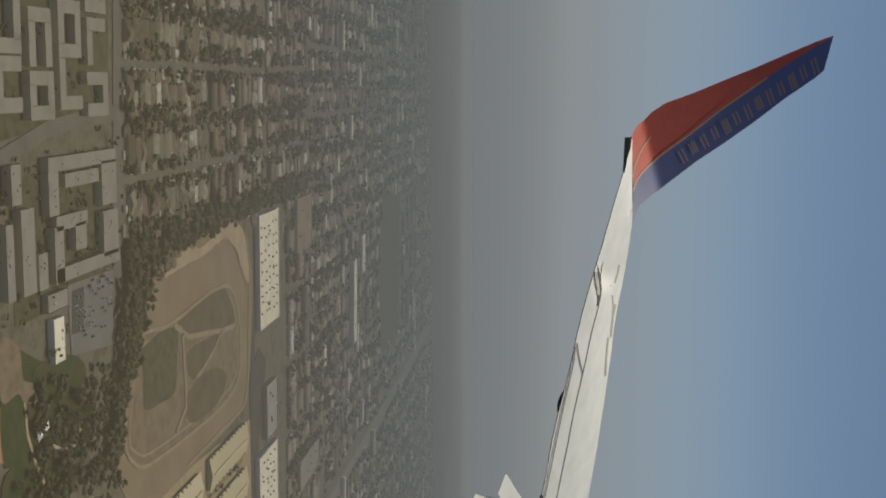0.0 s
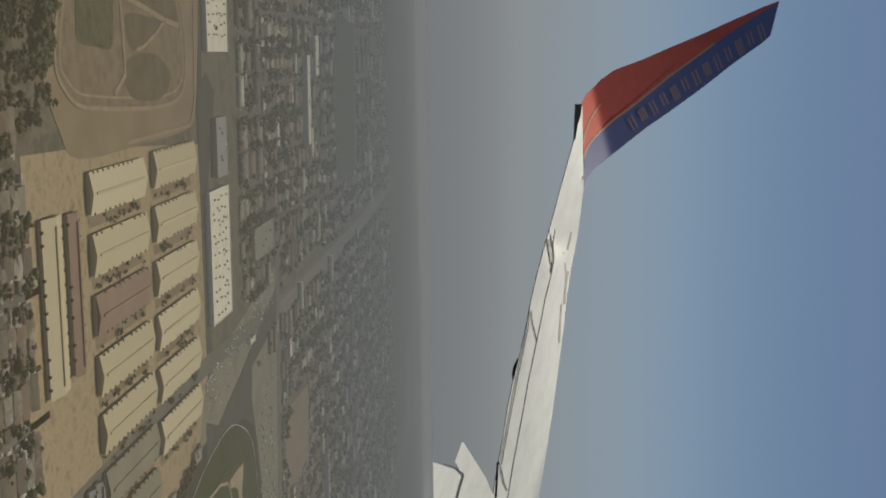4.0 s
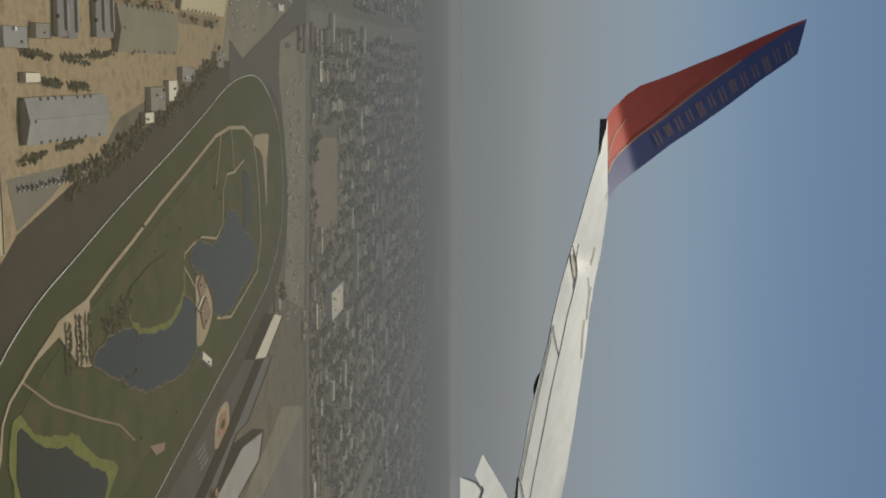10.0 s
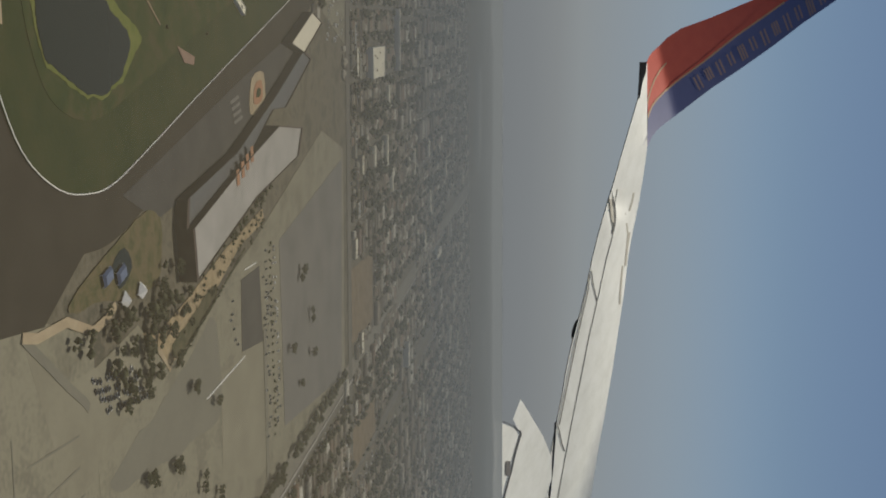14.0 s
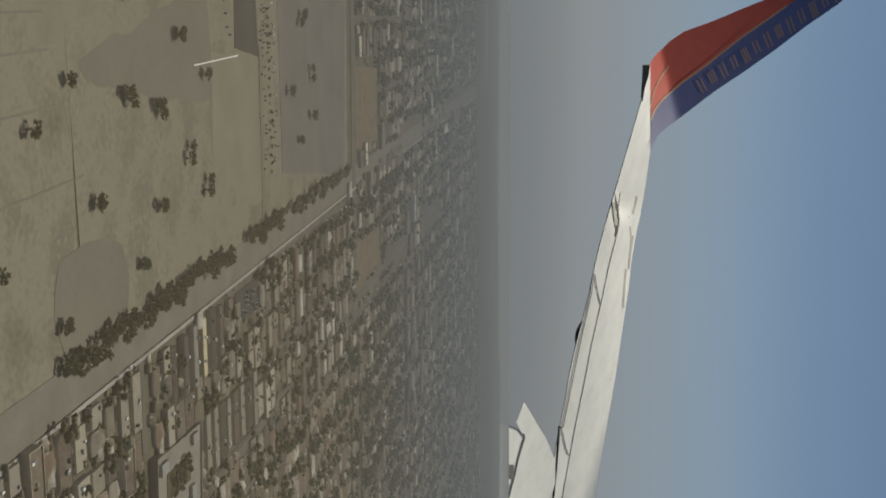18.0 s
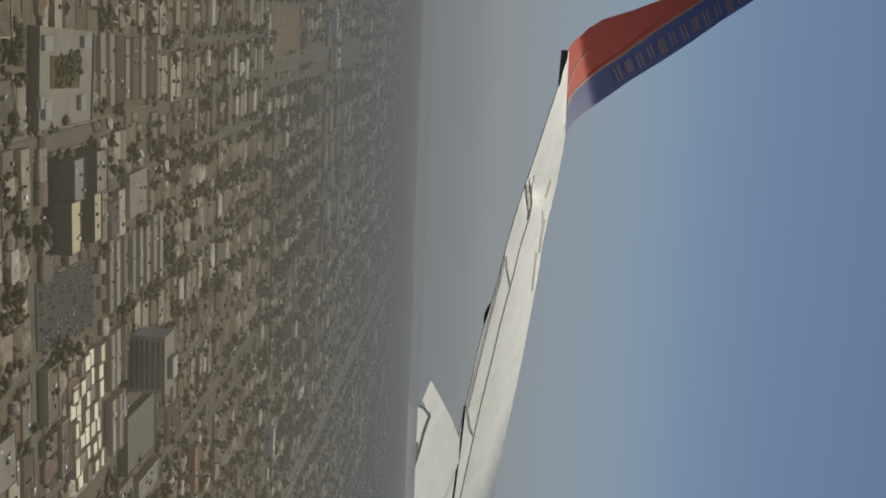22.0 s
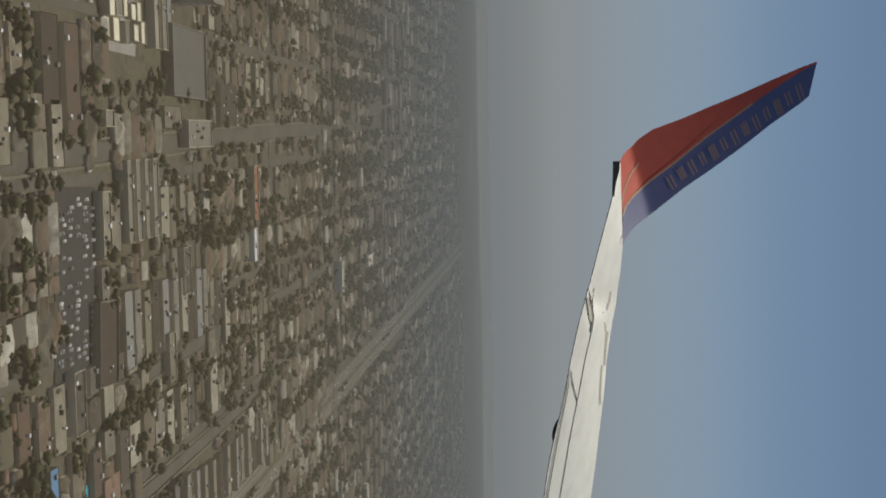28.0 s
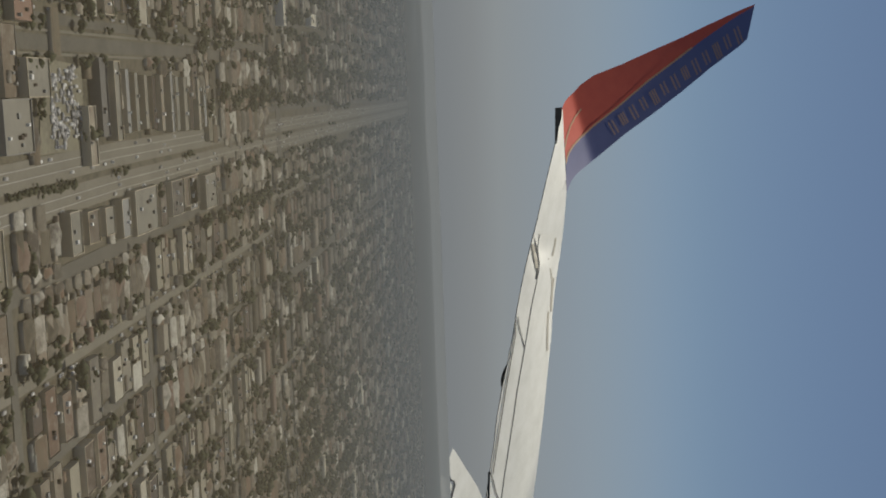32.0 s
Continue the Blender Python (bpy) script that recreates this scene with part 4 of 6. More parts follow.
keep([(785, 1062), (778, 1161), (775, 1400), (781, 1450), (860, 1425), (860, 1250), (900, 1240), (872, 1129), (872, 1030)])
poly("dark_corner", [(825, 1050), (872, 1040), (872, 1129), (896, 1200), (935, 1250), (880, 1240), (855, 1255), (849, 1410), (805, 1440), (826, 1290), (840, 1205), (850, 1093)], 0.78, M_DARKASPH, "dark asphalt at the track's corner", "yard")
poly("lot_strip", [(852, 1419), (855, 1255), (894, 1240), (959, 1255), (1030, 1262), (1140, 1215), (1195, 1320), (1006, 1368)], 0.56, M_LOT, "tan car park beside the track", "car park")
keep([(860, 1200), (1150, 1190), (1210, 1325), (880, 1395)])
poly("bare_field", [(998, 1415), (1035, 1591), (1156, 1569), (1126, 1388)], 0.6, M_BEIGE, "bare reddish vacant field", "field")
poly("bare_field", [(1675, 1262), (1706, 1419), (1776, 1409), (1746, 1250)], 0.6, M_INFIELD, "bare reddish vacant field", "field")
poly("bare_field", [(1470, 1300), (1498, 1440), (1590, 1425), (1565, 1285)], 0.6, M_INFIELD, "bare reddish vacant field", "field")
poly("bare_field", [(520, 1960), (560, 2200), (860, 2150), (800, 1900)], 0.6, M_DRYLAWN, "dry olive vacant field", "field")
for q in ([(998, 1415), (1035, 1591), (1156, 1569), (1126, 1388)], [(1675, 1262), (1706, 1419), (1776, 1409), (1746, 1250)], [(1470, 1300), (1498, 1440), (1590, 1425), (1565, 1285)], [(520, 1960), (560, 2200), (860, 2150), (800, 1900)]):
    keep(q)

# warehouses' roof vents
for x0, y0, nx, ny in ((402, 1193, 9, 5), (671, 1138, 11, 4)):
    wh = [o for o in scene.objects if o.name.startswith("warehouse") and abs(o.matrix_basis.translation.x / U - x0) < 5][0]
    vb = Bag()
    vb.box(0, 0, 1.9, 1.9, 5.6, 6.6)
    me = None
    for i in range(nx):
        for j in range(ny):
            px, py = (i - (nx - 1) / 2) * 12 + _r.uniform(-3, 3), (j - (ny - 1) / 2) * 15 + _r.uniform(-4, 4)
            if me is None:
                o = vb.put("roof_vent", M_DARKROOF, wh)
                me = o.data
            else:
                o = new("roof_vent", me)
                o.parent = wh
            o.location = (px * U, py * U, 0)
slab("warehouse", 398, 1363, 66, 80, 7, (M_HOUSEWALL, M_BEIGE), "warehouse with a faded pinkish roof", "warehouse")
slab("warehouse", 563, 1173, 62, 46, 6, (M_HOUSEWALL, M_GREYROOF), "warehouse with a grey sheet roof", "warehouse")
for k, (x, y, a, c) in enumerate(((842, 832, 18, 34), (842, 868, 16, 22), (836, 909, 12, 32), (838, 1004, 14, 24), (792, 624, 6, 20), (767, 608, 12, 30), (768, 644, 9, 20), (852, 810, 8, 20))):
    slab("track_office", x, y, a, c, 4.5, (M_HOUSEWALL, (M_PALEROOF, M_WHITEROOF, M_GREYROOF)[k % 3]), "small flat-roofed building of the stable yard", "building", TURN, "small buildings of the stable yard")
for x0, y0, x1, y1 in ((776, 618, 796, 712), (797, 640, 812, 706), (792, 712, 803, 836), (836, 600, 842, 690)):
    hd = at(new("hedge"), x0, y0, 0.4, 0)
    b = Bag()
    for m in range(46):
        q = m / 45
        if (m // 9) % 3 != 2:
            clump(b, (x1 - x0) * q + _r.uniform(-2, 2), (y1 - y0) * q, 1.6 + _r.uniform(0, 1), _r.uniform(1.4, 2.6), _r)
    b.put("foliage", M_LEAF, hd)
    tagged(hd, "row of dark dusty bushes in the stable yard", "hedge", "bushes of the stable yard")
slab("stable_hall", 853, 554, 46, 22, 6, (M_HOUSEWALL, M_BARNROOF), "long yellow-roofed hall of the stable yard", "hall")
slab("depot", 719, 1336, 39, 110, 7, (M_HOUSEWALL, M_PALEROOF), "pale depot behind the warehouse", "depot")
for k in range(34):
    x = 880 + (k % 17) * 44 + _r.uniform(-8, 8)
    y = 1437 - 0.19 * (x - 880) + (k // 17) * 34 + _r.uniform(-6, 6)
    if free(x, y):
        slab("roadside_workshop", x, y, _r.uniform(18, 36), _r.uniform(10, 20), _r.uniform(4, 6), (M_HOUSEWALL, (M_PALEROOF, M_FLATROOF, M_GREYROOF, M_WHITEROOF, M_DARKROOF)[k % 5]), "flat-roofed workshop along the main road", "workshop", TURN, "workshops along the main road")
slab("white_gate_building", 818, 1252, 8, 26, 5, (M_WHITE, M_WHITEROOF), "small white building at the track's corner", "building")
# grandstand, white stand and casino hall
hall("white_stand", [(1142, 1037), (1127, 1127), (1144, 1167), (1160, 1085)], 10, M_DARKROOF, M_WHITEROOF, "stand with a bright white roof", "grandstand")
# Dark blue roof stands in for the shadow strip between apron and hall.
hall("grandstand", [(1196, 730), (1216, 722), (1212, 866), (1188, 966), (1196, 1010), (1172, 1120), (1158, 1090), (1178, 980), (1196, 850)], 8, M_DARKROOF, M_BLUESHADE, "long grandstand along the home stretch, roof coloured as shadow", "grandstand")
hall("casino_hall", [(1216, 724), (1255, 722), (1243, 885), (1248, 1030), (1226, 1052), (1203, 968), (1206, 872)], 12, M_DARKROOF, M_CONCRETE, "big hall with a pale panelled concrete roof", "hall")
for k in range(4):
    x, y = 1212 - k * 2.4, 838 + k * 14
    poly("roof_emblem", [(x - 7, y - 4), (x + 6, y - 5), (x + 7, y + 3), (x - 6, y + 4)], 12.4, M_CLAY, "orange painted shape on the hall roof", "emblem", "structure", 0.2)
poly("apron", [(1165, 640), (1198, 690), (1205, 900), (1165, 1080), (1140, 1080), (1148, 900)], 0.7, M_DARKASPH, "dark asphalt apron before the stands", "apron")
poly("parade_ring", smooth([(1153, 932), (1156, 969), (1184, 963), (1181, 920)], 3), 1.2, M_SAND, "tan parade ring with red beds", "ring")
poly("ring_bed", smooth([(1160, 940), (1161, 960), (1177, 957), (1175, 932)], 3), 1.6, M_CLAY, "red and orange flower bed", "flower bed")
poly("ring_lawn", smooth([(1165, 944), (1166, 953), (1172, 951), (1171, 940)], 3), 2.0, M_GRASS, "small lawn within the flower bed", "lawn")
for k in range(4):
    poly("bench_pad", [(1158 + k * 6, 868 + k * 2), (1161 + k * 6, 869 + k * 2), (1161 + k * 6, 892 + k * 2), (1158 + k * 6, 891 + k * 2)], 1.1, M_LOTGREY, "pale painted box on the apron", "marking")
poly("garden_lawn", ragged([(1200, 550), (1192, 591), (1187, 645), (1186, 676), (1200, 697), (1221, 692), (1237, 683), (1236, 654), (1227, 622), (1213, 586), (1208, 558)], 1.5, 0.1, 4), 0.9, M_GARDEN, "garden lawn beside the hall", "lawn")
poly("garden_pond", smooth([(1200, 612), (1196, 632), (1212, 640), (1218, 618)], 3), 1.3, M_WATER, "small dark garden pond", "pond")
strip("garden_path", [(1195, 495), (1202, 510), (1208, 545), (1217, 559), (1227, 575), (1228, 597), (1225, 610)], 6, 1.2, M_SAND, "winding tan garden path", "path")
poly("palm_plaza", [(1260, 645), (1282, 668), (1304, 688), (1294, 772), (1279, 863), (1283, 940), (1270, 935), (1268, 828), (1272, 728), (1272, 677)], 0.9, M_YARD, "brown planted forecourt of the hall", "plaza")
poly("forecourt_bed", ragged([(1291, 692), (1288, 736), (1284, 786), (1297, 790), (1305, 708)], 1.5, 0.1, 4), 1.2, M_DRYLAWN, "yellowish planted bed of the forecourt", "flower bed", "structure", 0.1)
strip("forecourt_path", [(1264, 647), (1280, 666), (1306, 686)], 4, 1.1, M_SAND, "pale path at the forecourt's edge", "path")
for k in range(3):
    hd = at(new("hedge"), 1308 - 8 * k, 692 + 60 * k, 0.9, 0)
    b = Bag()
    for m in range(40):
        clump(b, -8 * m / 40 + _r.uniform(-0.8, 0.8), 58 * m / 40, 1.2 + _r.uniform(0, 0.6), _r.uniform(0.9, 1.6), _r)
    b.put("foliage", M_LEAF, hd)
    tagged(hd, "thin dark hedge along the forecourt", "hedge", "hedges along the forecourt")
for x, y, a in ((1227, 622, 0.6), (1231, 648, 0.9)):
    t = at(new("white_tent"), x, y, 0, a)
    b = Bag()
    b.box(0, 0, 9, 9, 2.4, 6.0, 0, 0, 0, 4.0)
    b.put("roof", M_WHITE, t)
    for sx, sy in ((-4.2, -4.2), (4.2, -4.2), (4.2, 4.2), (-4.2, 4.2)):
        b = Bag()
        b.box(sx, sy, 0.25, 0.25, 0, 2.6)
        b.put("post", M_WHITE, t)
    tagged(t, "white pavilion tent on the garden lawn", "tent", "garden tents")
slab("lake_pavilion", 1086, 907, 30, 7, 4, (M_WHITE, M_WHITEROOF), "long white-roofed pavilion by the lake", "pavilion", TURN + radians(62))
for k, (x, y) in enumerate(((962, 634), (964, 650), (967, 664))):
    hd = at(new("hedge"), x, y, 1.9, TURN)
    b = Bag()
    for m in range(34):
        clump(b, -16 + m, _r.uniform(-1.6, 1.6), 1.6 + _r.uniform(0, 1), _r.uniform(1.2, 2.0), _r)
    b.put("foliage", M_LEAF, hd)
    tagged(hd, "long clipped dark hedge in the sandy yard", "hedge", "hedges in the sandy yard")
for x, y, a, c, m in ((1018, 907, 16, 16, M_REDROOF), (1044, 911, 20, 20, M_REDROOF), (1031, 901, 4, 20, M_WHITEROOF)):
    slab("island_pavilion", x, y, a, c, 4, (M_HOUSEWALL, m), "low pavilion on the lake island", "pavilion", TURN + 0.5, "island pavilions")
for pts in (UPPER, MIDDLE):
    strip("lake_shore", ragged(pts, 3.4), 1.5, 2.25, M_BROWN, "worn brown shore of the lake", "shore", "structure", True)
for k in range(26):
    q = rng.uniform(0, 6.28)
    add_tree(1012 + 26 * math.cos(q) * rng.random(), 760 + 60 * math.sin(q) * rng.random(), rng.uniform(1.2, 2.4))
for k in range(60):
    q = rng.uniform(0, 6.28)
    add_tree(972 + 13 * math.cos(q) * rng.random(), 722 + 34 * math.sin(q) * rng.random(), rng.uniform(1.5, 3), k < 8)
poly("red_bed", [(1094, 758), (1108, 792), (1113, 788), (1108, 770)], 1.8, M_REDROOF, "low red flower bed", "flower bed")
strip("white_line", [(1363, 751), (1366, 776), (1375, 853)], 1.0, 1.0, M_WHITE, "white painted line on the car park", "marking")
poly("worn_patch", ragged([(1309, 785), (1362, 790), (1391, 772), (1372, 687), (1348, 607), (1329, 571), (1322, 600), (1320, 667), (1312, 744)], 6, 0.03, 5), 0.62, M_LOTWORN, "greyer worn swath of the car park", "car park", "structure", 0.05)
poly("worn_patch", ragged([(1420, 520), (1470, 512), (1490, 590), (1440, 600)], 6, 0.03, 5), 0.62, M_LOTWORN, "greyer worn patch of the car park", "car park", "structure", 0.05)
poly("light_lot", [(1361, 790), (1440, 772), (1500, 860), (1505, 892), (1386, 905)], 0.66, M_LOTPALE, "pale tan strip of the car park", "car park", "structure", 0.05)
for (xa, ya), (xb, yb) in (((1262, 480), (1277, 541)), ((1286, 468), (1295, 537)), ((1305, 459), (1314, 539)), ((1335, 470), (1344, 545)), ((1375, 455), (1386, 560)), ((1240, 470), (1400, 440)), ((1250, 420), (1420, 392))):
    strip("joint", [(xa, ya), (xb, yb)], 1.2, 0.66, M_LOTWORN, "faint worn joint in the asphalt", "marking")
for x, y, a in ((1203, 600, 0.1), (1209, 620, 0.15)):
    t = at(new("blue_canopy"), x, y, 0, a)
    b = Bag()
    b.box(0, 0, 9, 13, 2.6, 4.2, 0, 0, 0, 1.5)
    b.put("roof", M_TARP, t)
    for sx, sy in ((-4.2, -6), (4.2, -6), (4.2, 6), (-4.2, 6)):
        b = Bag()
        b.box(sx, sy, 0.25, 0.25, 0, 2.8)
        b.put("post", M_WHITE, t)
    tagged(t, "blue tarpaulin canopy on the garden lawn", "canopy", "garden canopies")
strip("white_line", [(1303, 870), (1310, 905)], 0.9, 1.0, M_WHITE, "white painted line on the car park", "marking")
strip("lane", [(1378, 915), (1508, 893), (1520, 890)], 9, 1.0, M_LOTWORN, "worn driving lane of the car park", "lane")
strip("lane", [(1195, 495), (1224, 520), (1243, 536), (1260, 552), (1268, 558)], 6, 0.85, M_LOTWORN, "worn driving lane", "lane")
# trees on the car parks, in threes
for x, y in ((1330, 553), (1355, 625), (1376, 674), (1416, 723), (1447, 755), (1434, 663), (1406, 567), (1456, 623), (1351, 504), (1402, 455), (1341, 725), (1375, 768), (1456, 514), (1374, 1049), (1433, 1081), (1437, 997), (1475, 1067), (1483, 1020), (1290, 420), (1330, 380), (1438, 400)):
    for k in range(1 + int(rng.random() * 2.2)):
        add_tree(x + rng.uniform(-6, 6), y + rng.uniform(-5, 5), rng.uniform(4.2, 6.6), True)
# tree rows along the avenue
for i in range(88):
    q = i / 87
    if 0.40 < q < 0.46 or 0.62 < q < 0.66:
        continue
    add_tree(1473 + 96 * q + rng.uniform(-4, 4), 505 + 700 * q, rng.uniform(5, 8), q < 0.6)
# woods between park and track, garden trees, forecourt palms
for i in range(210):
    q = rng.random()
    add_tree(264 + 88 * q + rng.uniform(-9, 9), 805 + 590 * q, rng.uniform(5, 8.5), i < 30)
for i in range(240):
    q = rng.random()
    a, c = ((262, 812), (330, 806)) if q < 0.35 else ((330, 806), (365, 765)) if q < 0.65 else ((365, 765), (410, 735))
    q = rng.random()
    x, y = a[0] + (c[0] - a[0]) * q + rng.uniform(-10, 6), a[1] + (c[1] - a[1]) * q + rng.uniform(-8, 8)
    add_tree(x, y, rng.uniform(3.5, 6.5), i < 20)
for i in range(210):
    x, y = rng.uniform(265, 440), rng.uniform(600, 790)
    if not inside(x, y, TRAIN_OUT) and not (262 < x < 322 and 690 < y < 782) and not (x < 345 and y < 625) and (x + y * 0.5 > 620):
        add_tree(x, y, rng.uniform(3, 6.2), i < 60)
for i in range(150):
    x, y = rng.uniform(1212, 1285), rng.uniform(520, 735)
    if inside(x, y, [(1213, 520), (1222, 560), (1230, 600), (1243, 645), (1250, 710), (1282, 706), (1266, 650), (1248, 600), (1232, 555)]):
        add_tree(x, y, rng.uniform(3.5, 6.5))
for i in range(60):
    q = rng.random()
    add_tree(1258 + rng.uniform(-5, 9) - 6 * q, 730 + 240 * q, rng.uniform(2.5, 4.5))
for i in range(55):
    x, y = rng.uniform(1215, 1300), rng.uniform(590, 735)
    if not inside(x, y, [(1170, 590), (1166, 640), (1190, 690), (1225, 690), (1245, 655), (1228, 610), (1200, 580)]):
        add_tree(x, y, rng.uniform(3.5, 6.5), i < 30)
for i in range(70):
    q = rng.random()
    add_tree(1284 - 8 * q + rng.uniform(-12, 10), 690 + 240 * q, rng.uniform(1.4, 2.8), i < 20)
for i in range(130):
    q = rng.random()
    add_tree(866 - 30 * q * q + rng.uniform(-9, 7), 660 + 350 * q, rng.uniform(2.6, 5), i % 5 == 0)
for i in range(6):
    for k in range(22):
        q = rng.uniform(-0.5, 0.5)
        gx, gy = ((519 + 46.3 * i + 23, 862 - 6.5 * i), (563.5 + 47.3 * i, 1012 - 9.3 * i))[k % 2]
        add_tree(gx + 18 * q + rng.uniform(-4, 4), gy + 118 * q, rng.uniform(1.8, 3.6), k < 3)
for i in range(70):
    x, y = rng.uniform(925, 1100), rng.uniform(640, 1130)
    if inside(x, y, OUT) and not (975 < x < 1075 and 660 < y < 1105) and rng.random() < 0.45:
        add_tree(x, y, rng.uniform(1.2, 2.6), i < 12)
for pts, w in ROADS[1:5]:
    for sd in (-1, 1):
        for (xa, ya), (xb, yb) in zip(pts, pts[1:]):
            for k in range(int((yb - ya) / 13)):
                q = k / ((yb - ya) / 13)
                if rng.random() < 0.36 and 400 < ya + (yb - ya) * q < 1500:
                    add_tree(xa + (xb - xa) * q + sd * (w / 2 + 5), ya + (yb - ya) * q + rng.uniform(-4, 4), rng.uniform(3, 6))
# cars on the car parks
for x, y, a in add_later:
    add_car(x, y, a)
for r0 in range(4):
    for k in range(14):
        if rng.random() < 0.75:
            add_car(1254 + r0 * 9 + k * 1.6 + rng.uniform(-1, 1), 562 + r0 * 6 + k * 4.6, TURN + 0.5)
for x0, y0, x1, y1 in ((1306, 930, 1486, 905), (1312, 962, 1494, 938), (1312, 826, 1366, 832), (1340, 926, 1392, 936)):
    for k in range(int((x1 - x0) / 3.4)):
        if rng.random() < 0.55:
            q = k * 3.4 / (x1 - x0)
            add_car(x0 + (x1 - x0) * q, y0 + (y1 - y0) * q + rng.choice((-5, 0, 5)), TURN + 1.57)
for k in range(26):
    q = k / 25
    add_tree(1308 + 180 * q, 946 - 24 * q + rng.uniform(-2, 2), rng.uniform(1.6, 3))
for k in range(150):
    q = rng.random()
    add_car(900 + 280 * q, 1275 + rng.random() * 85 - 55 * q * 0.9, TURN + rng.choice((0, 1.57)))
for k in range(150):
    x, y = 784 + rng.random() * 50 * rng.random(), 1060 + rng.random() * 330
    add_car(x, y, TURN + 1.57)

# big block with a court, tower, white plaza, packed car park
hall("big_block", [(1585, 602), (1641, 589), (1656, 672), (1603, 686)], 5, M_PALEROOF, M_PALEROOF, "large pale flat-roofed block", "building")
poly("block_court", [(1604, 616), (1622, 612), (1631, 655), (1613, 659)], 5.2, M_DRYLAWN, "dark planted roof court", "court")
for k in range(26):
    q = rng.random()
    far_trees[k % 3].append((1611 + 8 * q + rng.uniform(-4, 4), 619 + 34 * rng.random(), 5.2, 3, 3, rng.uniform(2.2, 3.2), 6 * q))
for x, y, a, c in ((1596, 610, 8, 12), (1632, 602, 10, 9), (1640, 655, 9, 8), (1606, 668, 7, 10), (1626, 594, 6, 5)):
    u = at(new("roof_house"), x, y, 4.7, TURN)
    b = Bag()
    b.box(0, 0, a, c, 0, 2.2)
    b.put("wall", M_HOUSEWALL, u)
    b = Bag()
    b.box(0, 0, a + 0.4, c + 0.4, 2.2, 2.5)
    b.put("roof", M_GREYROOF, u)
    tagged(u, "low plant house on the flat roof", "plant house", "plant houses on the roof")
keep([(1584, 594), (1640, 584), (1655, 676), (1596, 688)])
tower = at(new("office_tower"), 1850, 734, 0, TURN)
TW, TD, TH = 42, 24, 27
b = Bag()
b.box(0, 0, TW - 1, TD - 1, 0, TH)
b.put("core", M_DARKGLASS, tower)
for i in range(7):
    b = Bag()
    b.box(0, 0, TW, TD, 1 + i * 3.9, 2.5 + i * 3.9)
    b.put("floor_band", M_CONCRETE, tower)
for sx in (-1, 1):
    b = Bag()
    b.box(sx * (TW / 2 - 1.5), -TD / 2 + 0.4, 3, 1.2, 0, TH + 1)
    b.put("pier", M_CONCRETE, tower)
for i in range(5):
    b = Bag()
    b.box(-TW / 2, -TD / 2 + 2.5 + i * 4.7, 1.2, 1.6, 0, TH + 1)
    b.put("fin", M_WHITE, tower)
b = Bag()
b.box(0, 0, TW + 0.6, TD + 0.6, TH, TH + 1.2)
b.put("roof", M_PALEROOF, tower)
b = Bag()
b.box(4, 2, 16, 12, TH + 1.2, TH + 5)
b.put("plant_room", M_CONCRETE, tower)
tagged(tower, "seven-storey office tower with dark window bands", "office tower")
hall("dark_annex", [(1880, 700), (1924, 693), (1936, 760), (1892, 767)], 6, M_PALEROOF, M_LOTGREY, "grey-roofed block beside the tower", "building")
slab("annex_wing", 1955, 738, 18, 50, 7, (M_HOUSEWALL, M_PALEROOF), "pale wing behind the dark block", "building")
keep([(1800, 618), (1905, 606), (1915, 690), (1880, 760), (1835, 770)])
poly("white_plaza", [(1796, 632), (1808, 668), (1860, 660), (1896, 648), (1888, 604), (1822, 602)], 0.6, M_CONCRETE, "pale paved plaza", "plaza")
for i in range(54):
    x, y = G(1672 + (i % 9) * 12.4 + rng.uniform(-1, 1), 880 + (i // 9) * 11.6 + rng.uniform(-1, 1))
    if inside(x, y, [(1796, 632), (1808, 668), (1860, 660), (1896, 648), (1888, 604), (1822, 602)]):
        slab("white_plaza_building", x, y, rng.uniform(9, 13.5), rng.uniform(6.5, 11), rng.uniform(2.6, 6), (M_HOUSEWALL, (M_CREAM, M_WHITEROOF, M_CREAM, M_CREAM, M_PALEROOF)[i % 5]), "sunlit cream flat-roofed plaza building", "building", TURN, "white plaza buildings")
for k in range(6):
    slab("long_block", 1828 + 46 * (k % 2) + 2 * (k // 2), 684 - 7 * (k % 2) + 13 * (k // 2), 40, 9, rng.uniform(4, 6), (M_HOUSEWALL, (M_PALEROOF, M_FLATROOF, M_GREYROOF)[k % 3]), "long flat-roofed block beside the plaza", "apartment block", TURN, "long blocks of the centre")
poly("packed_lot", [(1727, 580), (1768, 574), (1790, 664), (1748, 670)], 0.7, M_DARKASPH, "dark car park packed with cars", "car park")
keep([(1722, 572), (1770, 566), (1796, 670), (1746, 678)])
for i in range(7):
    for k in range(17):
        if rng.random() < 0.92:
            x, y = G(1758.5 * CT + 622 * ST - 26 + k * 3.1 + rng.uniform(-0.5, 0.5), -1758.5 * ST + 622 * CT - 40 + i * 13 + rng.choice((0, 5)))
            add_car(x, y, TURN + 1.57)
hall("white_shop", [(1674, 464), (1714, 458), (1716, 468), (1676, 474)], 5, M_WHITE, M_WHITE, "bright white shop building", "shop")
